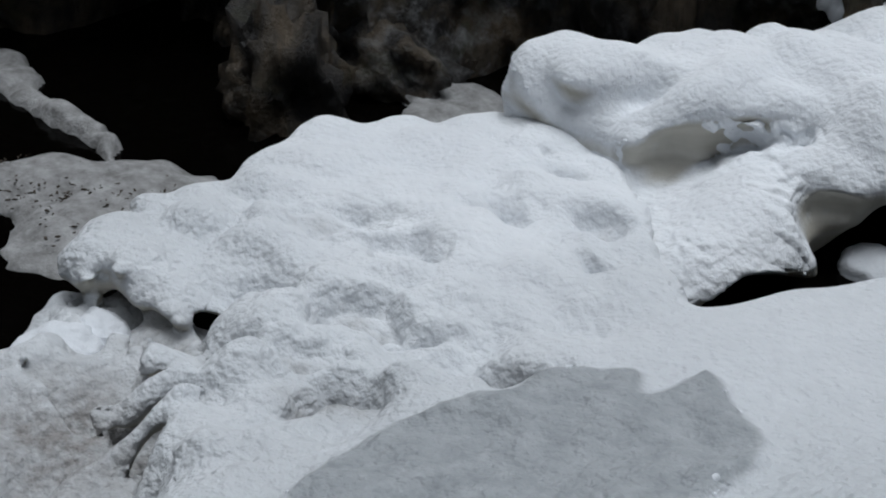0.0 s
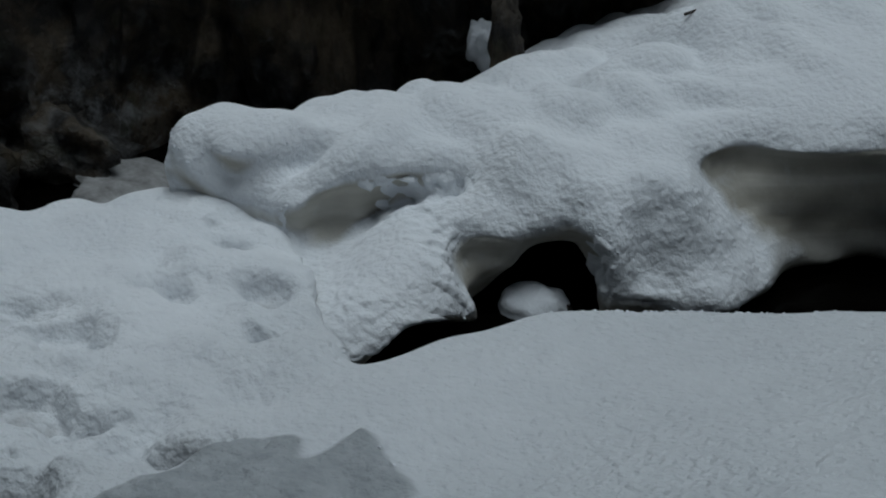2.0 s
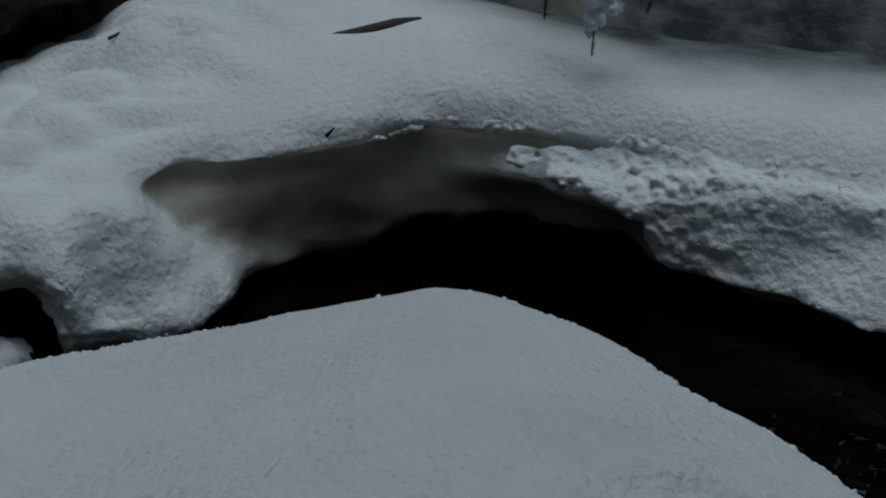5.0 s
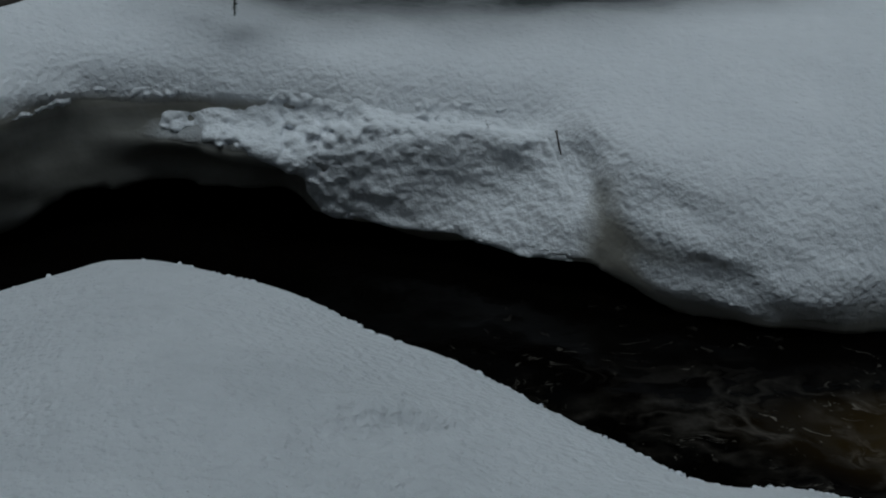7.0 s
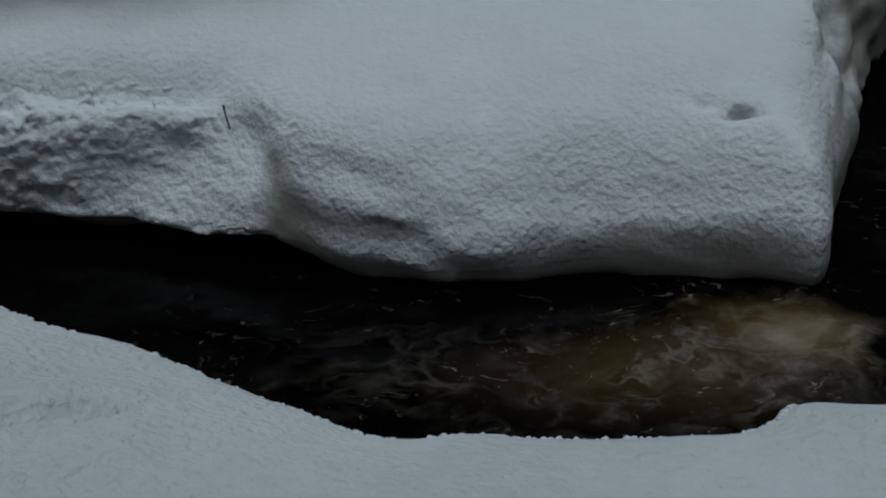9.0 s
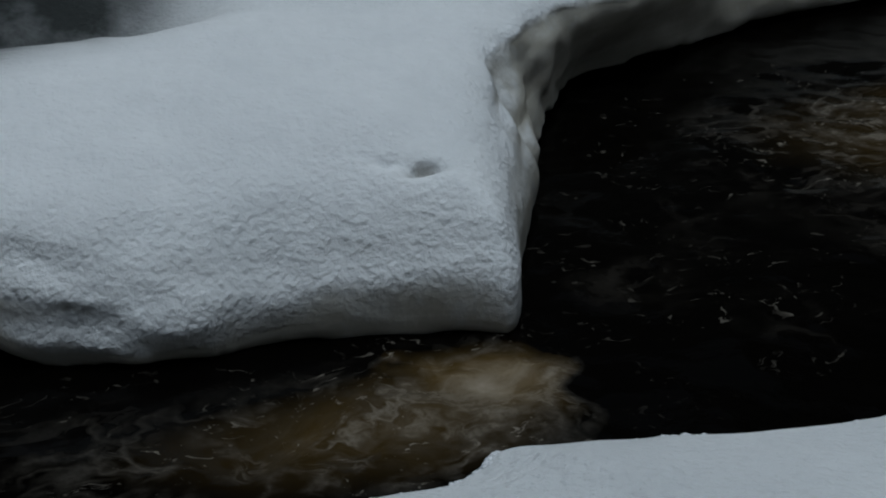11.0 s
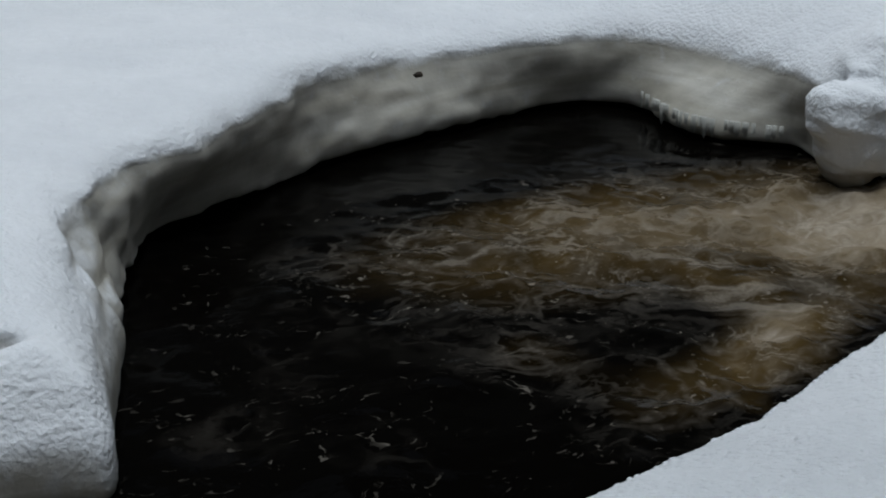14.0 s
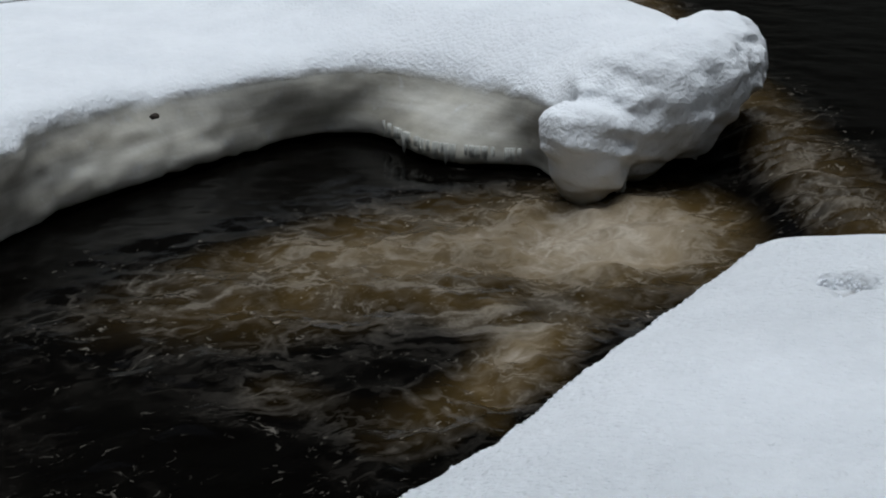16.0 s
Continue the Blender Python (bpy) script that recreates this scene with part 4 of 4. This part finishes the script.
def rock_face():
    """The rock wall that closes the pool downstream."""
    line = smooth_curve([(-3.2, 5.9), (-3.75, 5.0), (-4.25, 4.45), (-4.7, 3.75), (-5.3, 3.2), (-5.9, 2.75), (-6.6, 2.1), (-7.4, 1.2), (-8.0, 0.0), (-8.4, -1.5)], 48)
    zs = np.arange(-0.3, 1.9, 0.045)
    tx = np.gradient(line, axis=0)
    normal = np.stack([-tx[:, 1], tx[:, 0]], 1) / np.linalg.norm(tx, axis=1)[:, None]
    s, z = np.meshgrid(np.arange(len(line)) * 0.026, zs, indexing="ij")
    crag = 0.30 * fbm2(s, z * 0.7, 0.9, 5, 101, 0.55) + 0.22 * np.abs(fbm2(s + z * 0.3, z * 0.5, 0.35, 4, 110)) + 0.05 * z
    p = line[:, None, :] + normal[:, None, :] * crag[..., None]
    ob = sheet("rock_face", p[..., 0], p[..., 1], z, ROCK)
    ledge = ramp(np.gradient(crag, axis=1) / 0.045, 0.3, 1.0) * 0.8 + 0.7 * hump(s, z, 5.2, 0.1, 0.8, 0.3)
    ob.data.attributes.new("frost", "FLOAT", "POINT").data.foreach_set("value", np.clip(ledge, 0, 1).astype(np.float32).ravel())
    return tagged(ob, "dark wet craggy rock wall above the pool", "rock", kind="structure")


rock_face()

# ---- loose things ----


def rough_lump(radius, squash, seed, amount=0.25, cuts=3, size=0.6):
    """A bmesh ball, squashed and made uneven."""
    bm = bmesh.new()
    bmesh.ops.create_icosphere(bm, subdivisions=cuts, radius=1.0)
    off = Vector((seed * 3.7, seed * 1.3, seed * 0.7))
    for v in bm.verts:
        k = 1 + amount * noise.fractal(v.co / size + off, 0.8, 2.0, 4)
        v.co = Vector((v.co.x * squash[0], v.co.y * squash[1], v.co.z * squash[2])) * radius * k
    return bm


def tube(points, radii, sides=7):
    """A bmesh tube along points."""
    bm = bmesh.new()
    rings = []
    pts = [Vector(p) for p in points]
    for i, p in enumerate(pts):
        way = (pts[min(i + 1, len(pts) - 1)] - pts[max(i - 1, 0)]).normalized()
        a = way.orthogonal().normalized()
        b = way.cross(a)
        rings.append([bm.verts.new(p + (a * math.cos(t) + b * math.sin(t)) * radii[i]) for t in np.linspace(0, 2 * math.pi, sides, endpoint=False)])
    for r, q in zip(rings, rings[1:]):
        for i in range(sides):
            bm.faces.new((r[i], r[(i + 1) % sides], q[(i + 1) % sides], q[i]))
    bm.faces.new(rings[0][::-1])
    bm.faces.new(rings[-1])
    return bm


def thing(name, place, label, category, group=""):
    ob = new(name)
    ob.location = place
    return tagged(ob, label, category, group)


def boulder(place, radius, squash, seed, label, capped=True, jag=0.5, frost=0.0):
    ob = thing("boulder", place, label, "rock")
    stone = part("stone", rough_lump(radius, squash, seed, jag, 4), ROCK, ob)
    stone.data.attributes.new("frost", "FLOAT", "POINT").data.foreach_set("value", np.full(len(stone.data.vertices), frost, np.float32))
    if capped:
        cap = rough_lump(radius * 0.97, (squash[0] * 1.02, squash[1] * 1.02, squash[2] * 0.8), seed + 5, 0.3)
        bmesh.ops.bisect_plane(cap, geom=cap.verts[:] + cap.edges[:] + cap.faces[:], plane_co=(0, 0, -radius * 0.1), plane_no=(0, 0, -1), clear_outer=True)
        bmesh.ops.translate(cap, verts=cap.verts[:], vec=(0, 0, radius * squash[2] * 0.38))
        part("snow_cap", cap, POWDER, ob, "rounded cap of white snow")
    return ob


cave_rock = boulder((-2.96, 3.17, -0.02), 0.1, (1.2, 1.0, 0.8), 3, "small boulder with a rounded snow cap in the ice cave", False, 0.2)
part("snow_cap", rough_lump(0.12, (1.0, 0.95, 0.72), 6, 0.15, 4, 0.8), POWDER, cave_rock, "rounded cap of white snow").location = (0, 0, 0.01)

# rocks at the foot of the wall behind the far bank
boulder((-3.84, 4.0, 0.52), 0.11, (0.6, 0.6, 1.8), 11, "narrow upright dark rock with a snow-dusted top", False)
boulder((-4.05, 4.65, 0.95), 0.5, (0.75, 1.1, 0.75), 14, "large dark mossy boulder overhanging the snow", False)
boulder((-4.6, 4.3, 0.55), 0.3, (0.9, 0.6, 1.1), 17, "dark wet rock at the foot of the wall", False)

boulder((-5.08, 2.27, 0.1), 0.3, (0.8, 0.7, 1.2), 27, "craggy brown rock standing in the dark pool", False, 0.6, 0.0)
boulder((-5.3, 2.85, 0.05), 0.4, (1.1, 0.6, 0.6), 29, "low frosted rock ledge at the foot of the wall", False, 0.5, 0.3)


def rock_shelf_snow(place, radius, squash, seed, label):
    ob = thing("snow_patch", place, label, "snow", "snow on the rock ledges")
    part("snow", rough_lump(radius, squash, seed, 0.3, 4), POWDER, ob)
    return ob


for place, radius, squash, seed in (((-4.0, 4.05, 0.47), 0.1, (0.85, 0.55, 1.0), 21),):
    rock_shelf_snow(place, radius, squash, seed, "grey shaded snow lying on a rock ledge")


def ice_slab(points, thick, label):
    ring = smooth_curve(points, 5, True)
    x, y = np.meshgrid(np.arange(-7.2, -3.8, 0.02), np.arange(0.4, 3.4, 0.02), indexing="ij")
    d = inside_distance(x, y, ring) + 0.05 * fbm2(x, y, 0.2, 3, 121)
    z = thick * np.sqrt(np.clip(d / 0.12, 0, 1)) + 0.03 * fbm2(x, y, 0.25, 3, 122) * (d > 0) - 0.06 * (d <= 0)
    i = np.arange(x.size).reshape(x.shape)
    faces = np.stack([i[:-1, :-1], i[1:, :-1], i[1:, 1:], i[:-1, 1:]], -1).reshape(-1, 4)
    faces = faces[(d.ravel()[faces] > -0.03).any(1)]
    ob = link_mesh("ice_slab", np.stack([x, y, z], -1).reshape(-1, 3), faces, DIRTY_SHADED_SNOW)
    return tagged(ob, label, "ice slab", "slabs in the pool")


ice_slab([(-5.25, 1.0), (-5.2, 1.3), (-5.0, 1.52), (-4.72, 1.72), (-4.45, 1.75), (-4.1, 1.3), (-4.2, 1.0), (-4.5, 1.0), (-4.75, 1.04)], 0.05, "grey snowy ice slab strewn with dark bark litter")
ice_slab([(-6.5, 1.66), (-6.0, 1.62), (-5.58, 1.62), (-5.02, 1.6), (-4.94, 1.5), (-5.3, 1.55), (-5.65, 1.48), (-6.1, 1.45)], 0.07, "narrow strip of snowy ice along the dark pool")

ice_slab([(-4.4, 2.55), (-4.35, 2.85), (-4.85, 3.1), (-5.15, 2.92), (-4.9, 2.7)], 0.025, "snowy ice shelf with the rock's shade in its grey colour")

# ---- downstream: lower lumps of snow below the bridge ----


def snow_lump(place, radius, squash, seed, label):
    ob = thing("snow_lump", place, label, "snow", "lumps below the snow bridge")
    part("snow", rough_lump(radius, squash, seed, 0.15, 5, 0.8), POWDER, ob)
    return ob


for place, radius, squash, seed in (
    ((-3.68, 0.86, 0.06), 0.13, (0.9, 1.0, 0.8), 33), ((-3.72, 1.0, 0.08), 0.09, (1.2, 0.8, 0.7), 37),
):
    snow_lump(place, radius, squash, seed, "knobbly lump of old snow beside the pool")

# ---- a half-buried log and fallen twigs on the far bank ----
log = thing("log", (0, 0, 0), "dark wet log showing through a slit in the snow", "log")
part("trunk", tube([(-2.6, 4.54, 0.66), (-2.53, 4.6, 0.668), (-2.42, 4.72, 0.672), (-2.34, 4.84, 0.672), (-2.29, 4.93, 0.664)], [0.006, 0.014, 0.022, 0.028, 0.02], 9), BARK, log)


def twig(points, thick, label):
    ob = thing("twig", (0, 0, 0), label, "twig", "twigs fallen on the snow")
    n = len(points)
    part("stem", tube(points, [thick * (1 - 0.6 * i / (n - 1)) for i in range(n)], 6), BARK, ob)
    return ob


twig([(-0.41, 4.3, 0.46), (-0.4, 4.27, 0.43), (-0.39, 4.25, 0.40)], 0.005, "thin dark twig stuck in the ice edge")
twig([(-3.24, 4.3, 0.69), (-3.2, 4.42, 0.71), (-3.16, 4.58, 0.73)], 0.006, "thin dark twig lying on the snow")
twig([(-2.2, 4.0, 0.55), (-2.17, 4.0, 0.58)], 0.008, "short stub of bark on the snow")


# ---- overhanging spruce twigs loaded with snow ----


def needles(points, count, length, rng):
    bm = bmesh.new()
    pts = [Vector(p) for p in points]
    for _ in range(count):
        t = rng.random() * (len(pts) - 1)
        i = min(int(t), len(pts) - 2)
        p = pts[i].lerp(pts[i + 1], t - i)
        way = (pts[i + 1] - pts[i]).normalized()
        out = (Vector((rng.uniform(-1, 1), rng.uniform(-1, 1), rng.uniform(-1, 0.6))).normalized() + way * 0.8).normalized()
        side = out.orthogonal().normalized() * 0.0016
        tip = p + out * length * rng.uniform(0.7, 1.2)
        up = out.cross(side).normalized() * 0.0012
        v = [bm.verts.new(q) for q in (p + side, p - side + up, p - side - up, tip)]
        bm.faces.new((v[0], v[1], v[3]))
        bm.faces.new((v[1], v[2], v[3]))
        bm.faces.new((v[2], v[0], v[3]))
    return bm


def spruce_twig(points, clumps, seed, label):
    rng = random.Random(seed)
    ob = thing("spruce_twig", (0, 0, 0), label, "spruce twig", "spruce twigs over the bank")
    n = len(points)
    part("stem", tube(points, [0.009 - 0.007 * i / (n - 1) for i in range(n)], 6), BARK, ob)
    part("needles", needles(points, 260, 0.022, rng), NEEDLE, ob, "dark green spruce needles", False)
    for x, y, z, r in clumps:
        bm = bmesh.new()
        for k in range(7):
            lump = rough_lump(r * (0.75 if k == 0 else rng.uniform(0.3, 0.5)), (1.0, 0.85, 1.1), seed + k + r * 100, 0.3, 3, 0.5)
            bmesh.ops.translate(lump, verts=lump.verts[:], vec=(x, y, z) if k == 0 else (x + rng.uniform(-1, 1) * r * 0.7, y + rng.uniform(-0.6, 0.3) * r, z + rng.uniform(-0.9, 0.7) * r))
            held = bpy.data.meshes.new("lump")
            lump.to_mesh(held)
            lump.free()
            bm.from_mesh(held)
            bpy.data.meshes.remove(held)
        part("snow_clump", bm, POWDER, ob, "clump of clinging snow")
    return ob


spruce_twig([(-1.3, 5.3, 1.5), (-1.42, 5.0, 1.2), (-1.53, 4.85, 0.98), (-1.56, 4.8, 0.82), (-1.575, 4.8, 0.65)], [
    (-1.52, 4.82, 0.92, 0.06), (-1.58, 4.79, 0.88, 0.055), (-1.50, 4.8, 0.85, 0.045), (-1.56, 4.79, 0.80, 0.045), (-1.575, 4.8, 0.75, 0.026), (-1.46, 4.83, 0.93, 0.05), (-1.585, 4.8, 0.72, 0.015)],
    41, "drooping spruce twig heavy with clumped snow")
spruce_twig([(-1.5, 5.3, 1.5), (-1.65, 5.0, 1.2), (-1.72, 4.84, 0.96), (-1.74, 4.8, 0.86), (-1.75, 4.8, 0.77)], [
    (-1.71, 4.81, 0.92, 0.045), (-1.67, 4.82, 0.93, 0.04), (-1.76, 4.84, 0.97, 0.04)], 42, "thin spruce twig with a little snow")
spruce_twig([(-1.72, 5.3, 1.5), (-1.87, 5.0, 1.15), (-1.92, 4.85, 0.95), (-1.94, 4.8, 0.88)], [(-1.92, 4.82, 0.94, 0.025)], 43, "small bare spruce twig tip")
spruce_twig([(-1.1, 5.3, 1.5), (-1.24, 5.0, 1.2), (-1.33, 4.84, 0.98), (-1.36, 4.8, 0.88), (-1.38, 4.8, 0.82)], [(-1.33, 4.83, 0.95, 0.02), (-1.37, 4.81, 0.86, 0.012)], 44, "frosted spruce twig end")


def spruce_tree():
    """The spruce whose lowest twigs hang into view; the rest is unseen, built to shade the hollow behind the bank."""
    rng = random.Random(12)
    ob = thing("spruce_tree", (-0.4, 9.3, 0.4), "unseen tall dark spruce with drooping snow-dusted boughs", "tree")
    part("trunk", tube([(0, 0, -0.3), (0.02, 0, 1.5), (0.0, 0.05, 4), (0, 0, 8)], [0.2, 0.17, 0.13, 0.03], 10), BARK, ob)
    part("bough", tube([(0, 0, 2.1), (-0.3, -1.5, 2.0), (-0.7, -3.0, 1.6), (-0.9, -3.95, 1.12)], [0.05, 0.04, 0.03, 0.012], 7), BARK, ob)
    for k in range(26):
        z = 1.5 + k * 0.24
        a = k * 2.4 + rng.uniform(-0.3, 0.3)
        if k % 2 == 0:
            a = -math.pi / 2 + rng.uniform(-0.8, 0.8)
        reach = (2.1 - 0.06 * k) * rng.uniform(0.8, 1.05)
        way = Vector((math.cos(a), math.sin(a), 0))
        pts = [Vector((0, 0, z)) + way * reach * t + Vector((0, 0, 0.25 * t - 0.75 * t * t)) for t in (0, 0.25, 0.5, 0.75, 1)]
        limb = part("limb", tube(pts, [0.03, 0.025, 0.018, 0.012, 0.004], 6), BARK, ob)
        bm = bmesh.new()
        for _ in range(170):
            t = rng.uniform(0.2, 1) * 3.999
            i = int(t)
            p = pts[i].lerp(pts[i + 1], t - i)
            side = Vector((-way.y, way.x, 0)) * rng.uniform(-1, 1) * (1.15 - t / 4) * 0.9
            p = p + side * 0.5
            tip = p + side * 0.5 + Vector((way.x * 0.12, way.y * 0.12, -rng.uniform(0.15, 0.4)))
            w = Vector((rng.uniform(-1, 1), rng.uniform(-1, 1), 0)).normalized() * 0.03
            u = w.cross(Vector((0, 0, 1)))
            v = [bm.verts.new(q) for q in (p + w, p - w * 0.5 + u, p - w * 0.5 - u, tip)]
            for f in ((0, 1, 3), (1, 2, 3), (2, 0, 3), (0, 2, 1)):
                bm.faces.new([v[j] for j in f])
        part("needles", bm, NEEDLE, limb, "dark green hanging needle sprays", False)
    return ob


spruce_tree()

# ---- icicles under the upstream shelf ----


def icicle(place, length, thick, seed):
    rng = random.Random(seed)
    ob = thing("icicle", place, "short grey icicle hanging from the shelf ice", "icicle", "icicles under the shelf")
    pts = [(0, 0, 0.05), (rng.uniform(-1, 1) * 0.004, 0, -length * 0.35), (rng.uniform(-1, 1) * 0.006, 0, -length * 0.75), (0, 0, -length)]
    part("ice", tube(pts, [thick * 1.2, thick, thick * 0.6, thick * 0.12], 7), CLEAR_ICE, ob)
    return ob


rng = random.Random(31)
shelf_line = smooth_curve([(5.85, 6.7), (5.72, 6.1), (5.98, 5.62)], 40)
for k in range(30):
    x, y = shelf_line[min(int(k * 2.6 + rng.uniform(-3, 3)) % 80, 79)]
    icicle((x - 0.03, y - 0.02, 0.1), (0.01 + 0.08 * rng.random() ** 2) * (1.1 - 0.015 * k), rng.uniform(0.006, 0.018), 60 + k)
for k in range(4):
    t = k / 3
    icicle((5.93 + 0.16 * t, 4.98 + 0.03 * math.sin(k * 2), 0.05), 0.05 + 0.02 * math.cos(k * 2.1), 0.022, 90 + k)


# ---- bark litter on the snow and on the slab ----


def litter(name, spots, label):
    rng = random.Random(5)
    bm = bmesh.new()
    for x, y, z, size in spots:
        c = Vector((x, y, z))
        a = rng.random() * math.pi
        u = Vector((math.cos(a), math.sin(a), rng.uniform(-0.2, 0.2))) * size
        v = Vector((-math.sin(a), math.cos(a), 0)) * size * rng.uniform(0.25, 0.6)
        w = Vector((0, 0, size * 0.25))
        q = [bm.verts.new(c + s * u + t * v + k * w) for k in (-1, 1) for s, t in ((-1, -0.6), (0.7, -1), (1, 0.7), (-0.6, 1))]
        for f in ((0, 1, 2, 3), (4, 5, 6, 7), (0, 1, 5, 4), (1, 2, 6, 5), (2, 3, 7, 6), (3, 0, 4, 7)):
            bm.faces.new([q[i] for i in f])
    bmesh.ops.recalc_face_normals(bm, faces=bm.faces[:])
    return tagged(part(name, bm, DEBRIS, None, label, False), category="litter", kind="stuff")


rng = random.Random(8)
slab_spots = []
slab_ring = np.array([(-5.12, 1.08), (-5.1, 1.28), (-4.95, 1.43), (-4.7, 1.6), (-4.45, 1.62), (-4.2, 1.3), (-4.28, 1.08)])
while len(slab_spots) < 260:
    x, y = rng.uniform(-5.15, -4.2), rng.uniform(1.05, 1.65)
    if inside_distance(np.array([x]), np.array([y]), slab_ring)[0] > 0:
        slab_spots.append((x, y, 0.056 + 0.01 * rng.random(), rng.choice((0.004, 0.006, 0.009))))
litter("bark_litter", slab_spots, "dark bark flakes and needles on the ice slab")

flake = thing("bark_flake", (4.2, 6.62, 0.44), "small dark flake of bark frozen into the ice edge", "bark")
part("flake", rough_lump(0.024, (1.2, 0.7, 0.7), 51, 0.5, 2), DEBRIS, flake)
